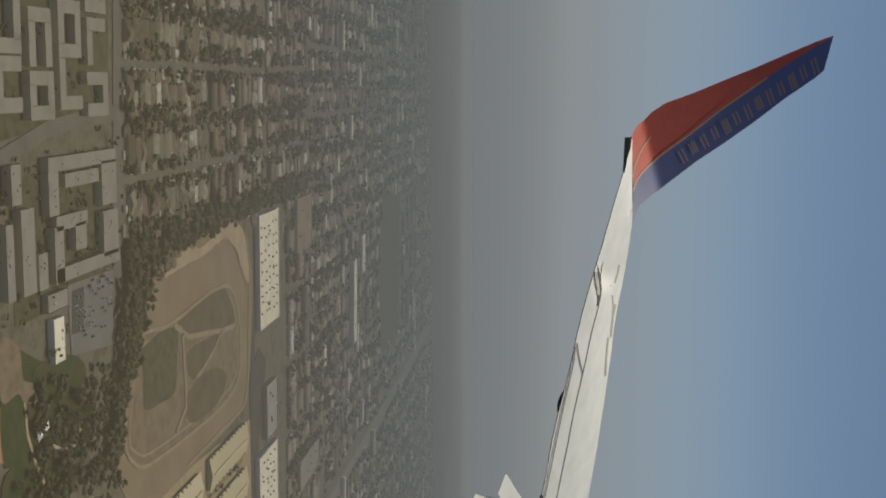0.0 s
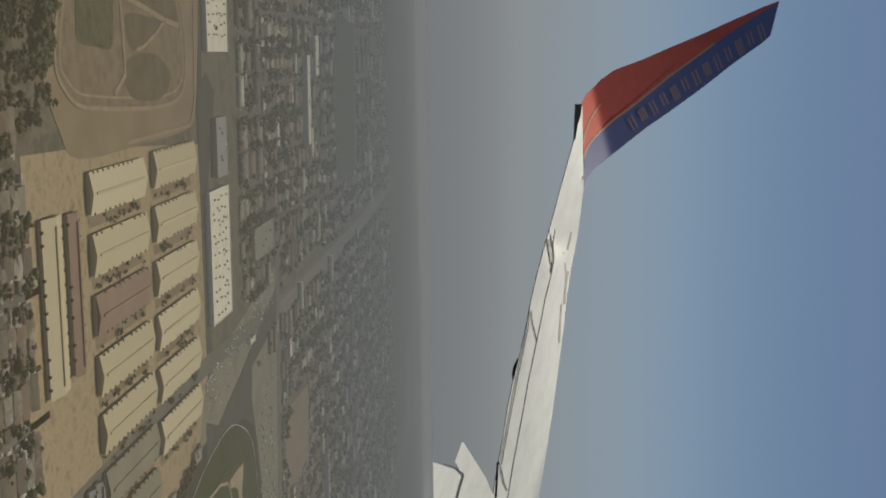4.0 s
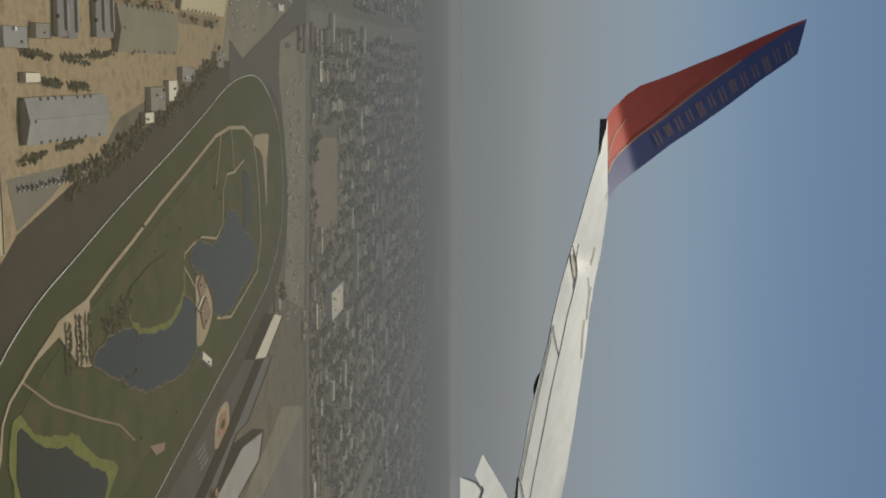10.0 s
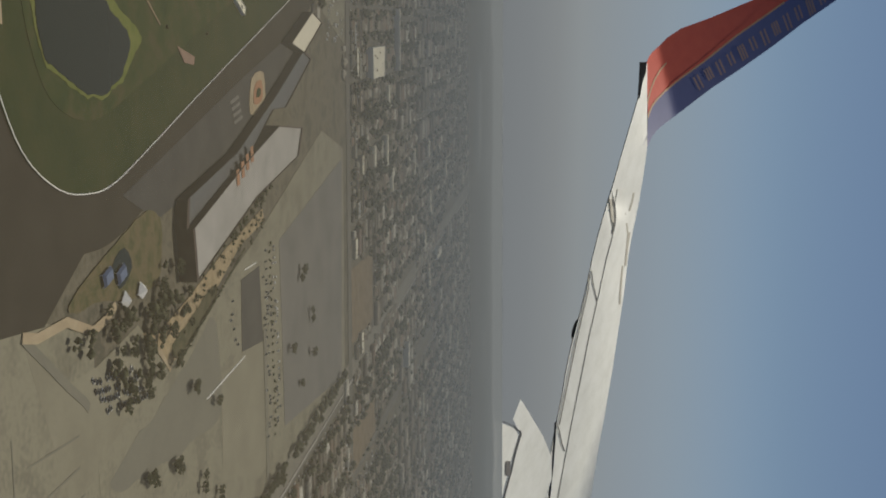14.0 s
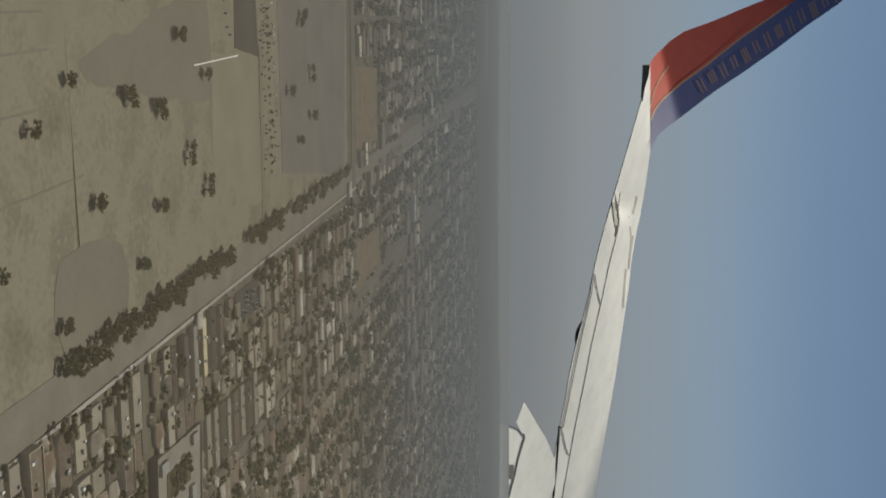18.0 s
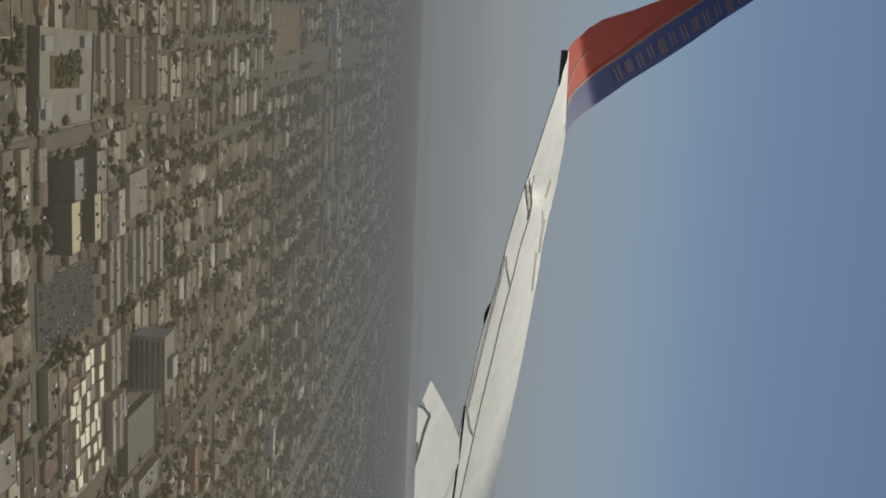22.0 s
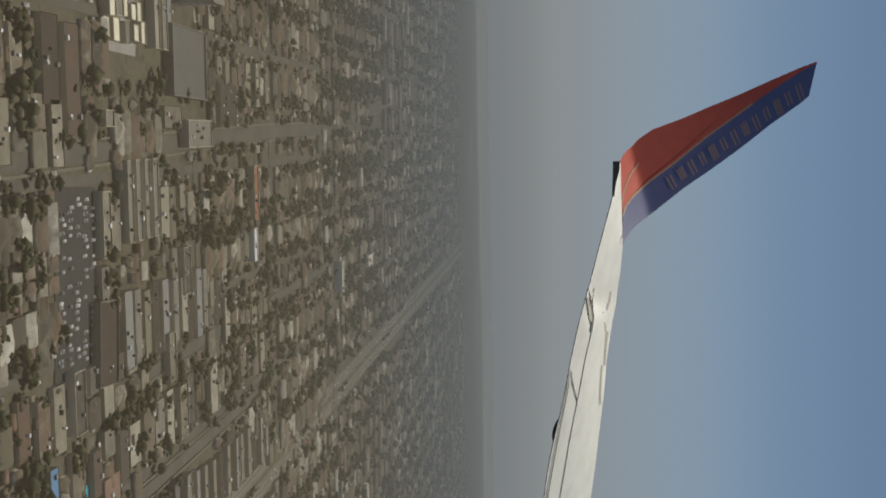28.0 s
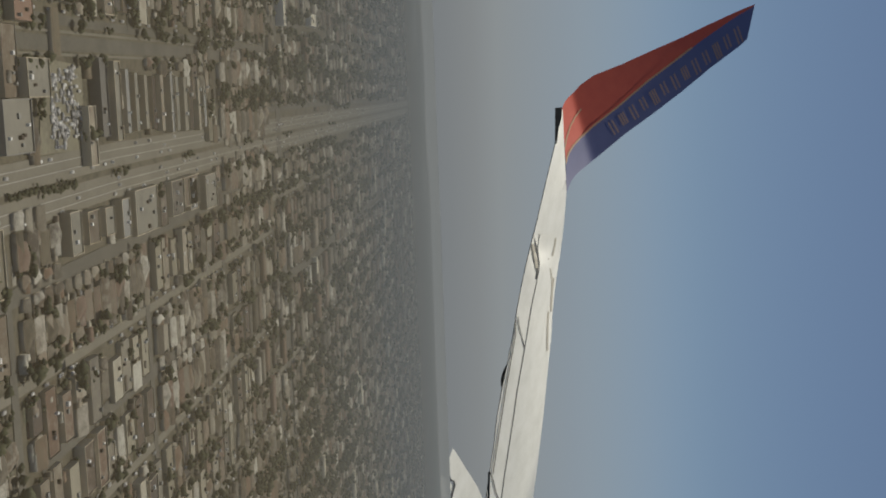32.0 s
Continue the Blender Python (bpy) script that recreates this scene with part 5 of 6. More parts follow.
def fingers(x0, y0, x1, y1, n, lx, ly, h, roofs):
    """A row of long parallel blocks."""
    for k in range(n):
        q = k / max(1, n - 1)
        slab("long_block", x0 + (x1 - x0) * q, y0 + (y1 - y0) * q, lx * rng.uniform(0.85, 1.05), ly * rng.uniform(0.8, 1.1), h * rng.uniform(0.55, 0.8), (M_HOUSEWALL, roofs[k % len(roofs)]), "long flat-roofed block in a packed row", "apartment block", TURN, "packed rows of long blocks")


fingers(1630, 700, 1652, 817, 8, 46, 11.5, 6, (M_FLATROOF, M_PALEROOF, M_DARKROOF, M_PALEROOF))
for x, y, a, c, m in ((1678, 622, 25, 17, M_PALEROOF), (1704, 612, 31, 16, M_BARNROOF), (1684, 660, 26, 20, M_PALEROOF), (1710, 648, 30, 14, M_BARNROOF)):
    slab("slab_block", x, y, a, c, 14, (M_SHADEGREY, m), "tall slab block, grey walls darkened for shade", "apartment block", TURN, "tall slab blocks")
slab("red_roof_shop", 1713, 673, 18, 10, 6, (M_HOUSEWALL, M_TILERED), "low shop with a red roof", "shop")
slab("pale_hall", 1728, 752, 30, 40, 6, (M_HOUSEWALL, M_PALEROOF), "wide pale-roofed hall beside the street", "hall")
fingers(1551, 652, 1562, 752, 6, 44, 9, 6, (M_DARKROOF, M_FLATROOF, M_PALEROOF, M_BARNROOF))
poly("walled_lot", [(1551, 797), (1562, 861), (1588, 856), (1576, 792)], 0.7, M_DARKASPH, "dark walled car park", "car park")
keep([(1551, 797), (1562, 861), (1588, 856), (1576, 792)])
for k in range(26):
    add_car(1558 + 22 * rng.random() + k * 0.2, 800 + 2.1 * k, TURN)
fingers(1768, 692, 1788, 808, 8, 50, 9, 6, (M_PALEROOF, M_GREYROOF, M_FLATROOF))
fingers(2043, 592, 2074, 764, 12, 45, 11.5, 6, (M_GREYROOF, M_PALEROOF, M_FLATROOF, M_DARKROOF))
fingers(2192, 682, 2226, 862, 11, 38, 9, 7, (M_GREYROOF, M_PALEROOF, M_FLATROOF, M_DARKROOF, M_FLATROOF))
for k, (x, y, a, c) in enumerate(((1886, 528, 43, 18), (1898, 549, 55, 17), (1923, 588, 9, 12), (1938, 696, 14, 32), (1946, 815, 29, 40), (1694, 478, 34, 8), (1772, 476, 46, 9), (1766, 459, 38, 12), (1674, 526, 16, 17), (1695, 530, 24, 9), (1805, 513, 29, 26))):
    slab("long_block", x, y, a, c, (4, 5, 6)[k % 3], (M_HOUSEWALL, (M_DARKROOF, M_FLATROOF, M_PALEROOF, M_FLATROOF)[k % 4]), "long flat-roofed block beside the street", "apartment block", TURN, "long blocks of the centre")
slab("brown_block", 1824, 422, 58, 15, 7, (M_HOUSEWALL, M_DARKROOF), "long block with a dark brown roof", "apartment block")
slab("red_hall", 2022, 865, 42, 13, 8, (M_HOUSEWALL, M_TILERED), "long hall with a red tile roof", "hall")
slab("white_hall", 2062, 857, 26, 11, 7, (M_WHITE, M_WHITE), "small bright white hall", "hall")
for i in range(4):
    slab("white_terrace", 1972 + i * 2.0, 604 + i * 13.5, 46, 8.5, 7, (M_HOUSEWALL, M_PALEROOF), "long pale-roofed terrace block", "apartment block", TURN, "pale terrace blocks")
hall("dark_hall", [(2014, 552), (2058, 541), (2064, 566), (2020, 577)], 5, M_FLATROOF, M_DARKROOF, "wide hall with a dark brown roof", "hall")
keep([(1945, 525), (2042, 498), (2056, 545), (1957, 576)])
poly("tree_lot", [(1947, 525), (2042, 500), (2052, 545), (1957, 572)], 0.7, M_DARKASPH, "dark car park full of cars behind the terraces", "car park")
for i in range(5):
    for k in range(26):
        if rng.random() < 0.6:
            add_car(1954 + k * 3.5 + i * 2.2 + rng.uniform(-1, 1), 531 + i * 9 - k * 0.95 + rng.uniform(-2, 2), TURN + 1.57)
slab("pool_house", 1817, 441, 48, 10, 7, (M_HOUSEWALL, M_PALEROOF), "long pale-roofed apartment house with a pool", "apartment block")
poly("swimming_pool", [(1826, 457), (1836, 455), (1838, 465), (1828, 467)], 0.9, M_POOL, "turquoise swimming pool", "pool")
poly("swimming_pool", [(2104, 520), (2110, 519), (2111, 530), (2105, 531)], 0.9, M_POOL, "turquoise swimming pool", "pool")
slab("blue_hall", 2084, 482, 16, 9, 4, (M_HOUSEWALL, M_BLUEROOF), "small hall with a bright blue roof", "hall")
slab("white_cube", 1906, 421, 12, 12, 7, (M_WHITE, M_WHITE), "small bright white block", "building")
# freeway: lanes, planted medians, sheds on both sides
for d in (-12, -7, 7, 12):
    strip("lane_line", [(x + d, y) for x, y in FREEWAY], 0.5, 1.0, M_CONCRETE, "pale lane line of the freeway", "marking")
strip("median", FREEWAY, 3.5, 1.0, M_GROUND, "planted freeway median", "median")
for a, c, n in ((505, 590, 16), (650, 680, 4), (800, 830, 4), (995, 1030, 6), (1180, 1230, 5), (1500, 1560, 6)):
    for k in range(n):
        y = a + (c - a) * k / n
        add_tree(freeway_x(y) + rng.uniform(-1.5, 1.5), y, rng.uniform(2.4, 3.8), True)
for k in range(150):
    y = 420 + rng.random() * 1500
    x = freeway_x(y) + rng.choice((-14, -9.5, -5, 5, 9.5, 14))
    add_car(x, y, TURN + 1.57)
slab("freeway_store", 2157, 546, 19, 28, 7, (M_HOUSEWALL, M_PALEROOF), "large pale store beside the freeway", "store")
slab("freeway_store", 2174, 510, 25, 32, 9, (M_GREYROOF, M_PALEROOF), "large grey-walled store beside the freeway", "store")
slab("blue_shed", 2182, 637, 44, 12, 6, (M_SHADEGREY, M_LOTGREY), "long shed with a dull grey roof and dark walls", "shed")
slab("long_shed", 2188, 660, 46, 11, 6, (M_HOUSEWALL, M_PALEROOF), "long pale-roofed shed beside the street", "shed")
slab("red_roof_block", 2120, 545, 20, 22, 5, (M_HOUSEWALL, M_REDROOF), "house block with a faded red roof", "building")
keep([(2150, 567), (2196, 550), (2206, 612), (2162, 622)])
poly("store_lot", [(2150, 567), (2196, 550), (2206, 612), (2162, 622)], 0.55, M_LOT, "tan store car park", "car park")
for k in range(110):
    add_car(2160 + rng.random() * 38, 568 + rng.random() * 44, TURN + rng.choice((0, 1.57)))
for i, (x, y, a, c, m) in enumerate(((2242, 570, 23, 16, M_PALEROOF), (2256, 650, 23, 15, M_GREYROOF), (2276, 796, 21, 40, M_FLATROOF), (2262, 690, 28, 46, M_PALEROOF), (2246, 596, 18, 18, M_FLATROOF), (2250, 622, 16, 16, M_PALEROOF), (2272, 760, 24, 30, M_FLATROOF), (2280, 800, 22, 22, M_GREYROOF), (2290, 850, 26, 34, M_PALEROOF))):
    slab("workshop", x, y, a, c, 6, (M_HOUSEWALL, m), "flat-roofed workshop beside the freeway", "workshop", TURN, "workshops beside the freeway")
# bright long roofs far out on the plain
for x, y, a, c in ((612, 1668, 130, 26), (560, 1750, 60, 30), (1252, 1680, 90, 10), (1250, 1500, 40, 90), (2186, 1197, 34, 14), (2217, 1382, 14, 40), (1765, 1680, 40, 16), (1740, 2090, 16, 60)):
    slab("long_depot", x, y, a, c, 9, (M_WHITE, M_WHITEROOF), "long depot with a pale roof", "depot", TURN, "pale depots on the plain")
for k in range(14):
    x, y = 500 + 190 * k + rng.uniform(-60, 60), 3100 + rng.uniform(-150, 250)
    slab("far_depot", x, y, rng.uniform(120, 340), rng.uniform(20, 45), 12, (M_WHITE, M_WHITE), "far long white depot roof", "depot", TURN, "far white depots")

bright = []
for k in range(170):
    y = rng.uniform(1250, 3000)
    x = rng.uniform(0.06 * y, 2100 + 0.6 * y)
    if free(x, y):
        bright.append((x, y, 0, rng.uniform(12, 48), rng.uniform(6, 13), rng.uniform(6, 9), TURN))
U0, V0, BLOCK, ROW = 79.0, 836.0, 88.0, 205.0


def in_view(x, y):
    return y > 330 and y < 3400 and 0.06 * y - 80 < x < 2180 + 0.68 * y


def zone(x, y):
    if x < 330 and y < 800:
        return "courts"
    if 330 < x < 720 and y < 760:
        return "house"
    if 1500 < x and y < 1000:
        return "bars" if (int(x / 88) + int(y / 205)) % 3 else "house"
    if y > 1250 and (int(x / 300) * 7 + int(y / 260) * 5) % 9 == 0:
        return "works"
    return "house" if (int(x / 180) + int(y / 330)) % 4 else "bars"


SHIFT = {j: (0 if j < 3 else rng.uniform(-40, 40)) for j in range(-5, 21)}
for bi in range(-12, 60):
    for bj in range(-5, 21):
        u0, v0 = U0 + bi * BLOCK + SHIFT[bj], V0 + bj * ROW
        cx, cy = G(u0 + BLOCK / 2, v0 + ROW / 2)
        if not in_view(cx, cy):
            continue
        kind = zone(cx, cy)
        thin = 1.0 if cy < 2200 else 1.5
        v = v0 + 9
        while v < v0 + ROW - 12:
            step = (12.5 if kind == "house" else 19 if kind == "bars" else 38 if kind == "works" else 30) * thin * rng.uniform(0.9, 1.1)
            vm = v + step / 2
            v += step
            for side in (-1, 1):
                um = u0 + BLOCK / 2 + side * 19
                x, y = G(um, vm)
                if not free(x, y):
                    continue
                if kind == "house":
                    if cy > 1150 and rng.random() < 0.16:
                        continue
                    if cy < 1700 and rng.random() < 0.7:
                        dx, dy = G(um + side * 15, vm + step * 0.46)
                        drives.append((dx, dy, 0.42, rng.uniform(9, 17), rng.uniform(1.6, 2.6), 1, TURN))
                    add_house(x + side * rng.uniform(0, 4), y, rng.uniform(14, 23) if cy < 1150 else rng.uniform(11, 18), step * rng.uniform(0.7, 0.88) / thin, TURN + (math.pi if rng.random() < 0.5 else 0), rng.choice((0.85, 1, 1, 1.25)))
                    if rng.random() < 0.85:
                        gx, gy = G(um - side * 14, vm + 2)
                        add_house(gx, gy, rng.uniform(6, 9), rng.uniform(6, 9), TURN, 0.8)
                    if rng.random() < 0.75:
                        gx, gy = G(um + side * rng.uniform(14, 17), vm - 1)
                        add_house(gx, gy, rng.uniform(7, 13), step * rng.uniform(0.5, 0.8) / thin, TURN, rng.choice((0.7, 0.9, 1.1)))
                elif kind == "bars":
                    pick = rng.random()
                    if pick < 0.55:
                        add_bar(x + rng.uniform(-3, 3), y, rng.uniform(24, 37), step * rng.uniform(0.62, 0.9) / thin, rng.choice((3, 3.3, 3.6, 4, 4.5, 5.5)))
                    elif pick < 0.8:
                        ax, ay = G(um - 9, vm)
                        add_bar(ax, ay, rng.uniform(12, 17), step * rng.uniform(0.6, 0.9) / thin, rng.choice((3, 3.5, 4)))
                        ax, ay = G(um + 9, vm + rng.uniform(-2, 2))
                        add_house(ax, ay, rng.uniform(12, 17), step * rng.uniform(0.6, 0.8) / thin, TURN)
                    else:
                        add_house(x, y, rng.uniform(14, 20), 10, TURN)
                elif kind == "works":
                    if rng.random() < 0.8:
                        add_bar(x, y, rng.uniform(28, 36), step * rng.uniform(0.5, 0.85) / thin, rng.choice((4, 5, 6)))
                for q in range(9 if cy < 1100 else 11):
                    if rng.random() < ((0.45 if kind == "house" else 0.34) if cx < 1450 or cy > 850 else 0.36 if kind == "house" else 0.26):
                        tx, ty = G(u0 + BLOCK / 2 + side * rng.choice((2, 4, 36, 37, 10, 30, rng.uniform(0, 38))), vm + rng.uniform(-0.5, 0.5) * step)
                        if free(tx, ty):
                            add_tree(tx, ty, rng.choice((1.8, 2.4, 3, 3.6, 4.4, 5.4, 6.6)) * (1.0 if cy < 1100 else 1.18))
                for q in range(6 if cy < 1000 else 4 if cy < 1600 else 2):
                    sx, sy = G(u0 + BLOCK / 2 + side * rng.uniform(2, 36), vm + rng.uniform(-0.5, 0.5) * step)
                    if free(sx, sy):
                        sheds.append((sx, sy, 0, rng.uniform(2, 10), rng.uniform(1.5, 5), rng.uniform(0.8, 3.6), TURN))
                for q in range(3 if cy < 1600 else 1):
                    px, py = G(u0 + BLOCK / 2 + side * rng.uniform(2, 37), vm + rng.uniform(-0.5, 0.5) * step)
                    patches.append((px, py, 0.12 + 0.22 * rng.random(), rng.uniform(3, 14), rng.uniform(2.5, 8), 1, TURN))
                if rng.random() < 0.4:
                    kx, ky = G(u0 + BLOCK / 2 + side * rng.uniform(3, 34), vm + step * 0.48)
                    if free(kx, ky):
                        add_car(kx, ky, TURN)
                if rng.random() < 0.75:
                    kx, ky = G(u0 + BLOCK / 2 + side * 39.5, vm)
                    if free(kx, ky):
                        add_car(kx, ky, TURN + math.pi / 2)
# back yards and gaps between the larger buildings: huts, trees and cars wherever nothing stands
CELL, GX, GY = 3.0, -150.0, 330.0
taken = np.zeros((1060, 380), bool)


def cells(x, y, a, b):
    i, j = int((x - GX) / CELL), int((y - GY) / CELL)
    p, q = max(1, int(a / CELL / 2 + 0.5)), max(1, int(b / CELL / 2 + 0.5))
    return slice(max(0, i - p), max(0, i + p + 1)), slice(max(0, j - q), max(0, j + q + 1))


for k, x, y, lx, ly, a, h in near_house:
    taken[cells(x, y, lx, ly)] = True
for rows in far_house:
    for x, y, z, lx, ly, h, a in rows:
        if y < 1460:
            taken[cells(x, y, lx, ly)] = True
for x, y, lx, ly, h in near_bar:
    taken[cells(x, y, lx, ly)] = True
for x, y, z, lx, ly, h, a in far_bar:
    if y < 1460:
        taken[cells(x, y, lx, ly)] = True
for x, y, lx, ly in STANDS:
    n = max(1, int(lx / 6))
    for q in range(n):
        w = (q + 0.5) / n - 0.5
        if 335 < y < 1440:
            taken[cells(x + w * lx * CT, y + w * lx * ST, lx / n, ly)] = True
for k in range(100000):
    x, y = rng.uniform(20, 3000), rng.uniform(335, 1450)
    if not in_view(x, y):
        continue
    u, v = inv(x, y)
    j = math.floor((v - V0) / ROW)
    if j not in SHIFT or min((v - V0) % ROW, ROW - (v - V0) % ROW) < 8 or min((u - U0 - SHIFT[j]) % BLOCK, BLOCK - (u - U0 - SHIFT[j]) % BLOCK) < 6:
        continue
    a, c = rng.choice(((13, 9), (10, 8), (17, 10), (8, 6), (22, 9), (6, 5)))
    at_ = cells(x, y, a, c)
    if taken[at_].any() or not free(x, y, True) or not free(x + a / 2, y, True) or not free(x - a / 2, y, True):
        continue
    taken[at_] = True
    pick = rng.random()
    if pick < 0.46:
        add_house(x, y, a, c, TURN, rng.choice((0.8, 1, 1.1)))
    elif pick < 0.70:
        sheds.append((x, y, 0, a, c, rng.uniform(2.4, 4), TURN))
    elif pick < 0.92:
        for q in range(3):
            add_tree(x + rng.uniform(-0.4, 0.4) * a, y + rng.uniform(-0.4, 0.4) * c, rng.choice((2.4, 3.2, 4.2, 5.4)))
    else:
        for q in range(3):
            add_car(x - a / 3 + q * 3.4, y, TURN + 1.57)
for k in range(260):
    x, y = rng.uniform(1540, 2260), rng.uniform(380, 900)
    if in_view(x, y) and free(x, y):
        for q in range(rng.choice((2, 3, 4, 5))):
            add_tree(x + rng.uniform(-7, 7), y + rng.uniform(-5, 5), rng.uniform(3.4, 6.2))
# minor streets between the blocks
ns, ew, pale = Bag(), Bag(), Bag()
for bi in range(-12, 60):
    for bj in range(-5, 21):
        u0, v0 = U0 + bi * BLOCK + SHIFT[bj], V0 + bj * ROW
        if bj > 3 and rng.random() < 0.45:
            continue
        for q in range(4):
            xm, ym = G(u0, v0 + ROW * (q + 0.5) / 4)
            if in_view(xm, ym) and free(xm, ym):
                (pale if xm > 2240 + 0.14 * (ym - 655) else ns).box(xm, ym, 5.4, ROW / 4 + 0.1, 0.1, 0.40, TURN)
            xm, ym = G(u0 + BLOCK * (q + 0.5) / 4, v0)
            if in_view(xm, ym) and free(xm, ym):
                ew.box(xm, ym, BLOCK / 4 + 0.1, 8, 0.1, 0.55, TURN)
tagged(ns.put("side_street", M_ASPHALT), "narrow grey asphalt side streets", "street", "", "structure")
tagged(pale.put("side_street", M_FREEWAY), "narrow pale concrete side streets past the freeway", "street", "", "structure")
tagged(ew.put("cross_street", M_ASPHALT), "grey asphalt cross streets", "street", "", "structure")


# ---- houses, blocks, trees and cars ----
def house(k, x, y, lx, ly, turn, h):
    ob = at(new("house"), x, y, 0, turn)
    ob.scale = (1, 1, 1)
    w, r = HOUSES[k]
    for nm, b, m in (("wall", w, M_HOUSEWALL), ("roof", r, M_HOUSEROOF)):
        o = link(nm, [(a * lx, c * ly, z * h) for a, c, z in b.v], b.f, m, ob)
    return tagged(ob, ("two-storey stucco house with a shingle roof" if h > 1.2 else "low stucco house with a brown shingle roof" if lx > 9 else "small stucco garage with a shingle roof"), "house" if lx > 9 else "garage", "houses of the town")


for row in near_house:
    house(*row)
for i, (x, y, lx, ly, h) in enumerate(near_bar):
    slab("apartment_block", x, y, lx, ly, h, (M_HOUSEWALL, M_FLATROOF), "long flat-roofed stucco apartment block" if h > 5 else "low flat-roofed stucco building", "apartment block", TURN, "apartment blocks of the town")
TREES = []
for i in range(5):
    t, c = tree_parts(20 + i)
    TREES.append((t, c))
TREE_MESH = []
for t, c in TREES:
    ob = new("tree")
    t.put("trunk", M_BARK, ob)
    c.put("crown", M_LEAF, ob)
    TREE_MESH.append(tagged(ob, "broad dusty green street tree", "tree", "trees of the town"))
for i, (x, y, r, a) in enumerate(near_tree):
    m = Matrix.Translation((x * U, y * U, 0)) @ Matrix.Rotation(a, 4, "Z")
    o = copy_thing(TREE_MESH[i % 5], m) if i >= 5 else TREE_MESH[i]
    o.matrix_basis = m @ Matrix.Diagonal((r, r, r, 1))
CAR_BODY, CAR_TOP = Bag(), Bag()
CAR_BODY.box(0, 0, 4.6, 1.8, 0.35, 0.95, 0, 0, 0, 0.08)
CAR_TOP.box(-0.2, 0, 2.5, 1.6, 0.95, 1.45, 0, 0, 0, 0.25)
car0 = new("car")
CAR_BODY.put("body", M_CAR, car0)
CAR_TOP.put("cabin", M_DARKGLASS, car0)
for sx in (-1.4, 1.4):
    for sy in (-0.8, 0.8):
        wv = [(sx + 0.33 * math.cos(j * 0.785), sy + d, 0.33 + 0.33 * math.sin(j * 0.785)) for d in (-0.12, 0.12) for j in range(8)]
        wf = [(j, (j + 1) % 8, 8 + (j + 1) % 8, 8 + j) for j in range(8)] + [tuple(range(8)), tuple(range(15, 7, -1))]
        link("wheel", wv, wf, M_SEAM, car0)
tagged(car0, "parked car, plain paint with whites for sun glints", "car", "parked cars")
for i, (x, y, a) in enumerate(near_car):
    m = Matrix.Translation((x * U, y * U, 0.5 * U)) @ Matrix.Rotation(a, 4, "Z")
    if i:
        copy_thing(car0, m)
    else:
        car0.matrix_basis = m
for k in range(3):
    w, r = HOUSES[k]
    batch("far_houses_walls", w, far_house[k], M_WALLS, "stucco walls of the town's many houses", "houses")
    batch("far_houses_roofs", r, far_house[k], M_ROOFS, "shingle roofs of the town's many houses", "houses")
    batch("far_trees", far_tree(50 + k), far_trees[k], M_LEAVES, "dusty green trees all over the town", "trees")
batch("far_trees", far_tree(60, 2), far_trees[3], M_LEAVES, "dark green trees far out in the town", "trees")
pad = Bag()
pad.face([(-0.5, -0.5, 0), (0.5, -0.5, 0), (0.5, 0.5, 0), (-0.5, 0.5, 0)])
batch("yard_patches", pad, patches, M_YARDS, "paved, dry and green patches of the yards", "yards")
batch("driveways", pad, drives, M_DRIVE, "pale concrete driveways between the houses", "driveways")
unit = Bag()
unit.box(0, 0, 1, 1, 0, 1)
batch("yard_sheds", unit, sheds, M_ROOFS, "sheds, car ports and extensions in the yards", "sheds")
batch("bright_roofs", unit, bright, M_WHITEROOF, "scattered bright white roofs far out in the town", "buildings")
batch("far_blocks", unit, far_bar, M_ROOFS, "flat-roofed blocks and workshops of the town", "buildings")
lump = Bag()
lump.box(0, 0, 4.6, 1.8, 0.3, 0.95, 0, 0, 0, 0.1)
lump.box(-0.2, 0, 2.5, 1.6, 0.95, 1.45, 0, 0, 0, 0.25)
batch("far_cars", lump, far_car, M_CARS, "cars parked along the streets", "cars")

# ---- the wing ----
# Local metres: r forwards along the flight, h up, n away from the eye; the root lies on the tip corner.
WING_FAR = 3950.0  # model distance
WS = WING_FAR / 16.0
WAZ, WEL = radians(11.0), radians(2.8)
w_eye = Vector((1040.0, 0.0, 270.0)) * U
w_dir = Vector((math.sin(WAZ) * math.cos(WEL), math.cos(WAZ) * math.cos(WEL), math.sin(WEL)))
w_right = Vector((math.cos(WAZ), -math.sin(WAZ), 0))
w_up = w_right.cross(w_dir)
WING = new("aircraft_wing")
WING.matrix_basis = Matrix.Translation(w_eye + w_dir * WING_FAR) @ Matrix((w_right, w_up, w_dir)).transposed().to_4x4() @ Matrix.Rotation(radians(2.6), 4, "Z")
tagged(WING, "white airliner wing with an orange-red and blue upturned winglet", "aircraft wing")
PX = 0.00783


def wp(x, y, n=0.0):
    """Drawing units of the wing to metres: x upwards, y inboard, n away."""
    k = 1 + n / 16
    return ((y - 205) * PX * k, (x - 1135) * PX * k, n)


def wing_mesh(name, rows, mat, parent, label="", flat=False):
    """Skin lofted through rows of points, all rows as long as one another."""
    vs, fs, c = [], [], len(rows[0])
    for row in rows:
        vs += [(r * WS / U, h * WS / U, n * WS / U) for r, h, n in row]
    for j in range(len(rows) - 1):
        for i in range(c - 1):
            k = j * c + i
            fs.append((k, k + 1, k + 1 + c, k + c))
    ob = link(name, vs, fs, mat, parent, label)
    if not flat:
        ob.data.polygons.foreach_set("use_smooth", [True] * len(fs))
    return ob


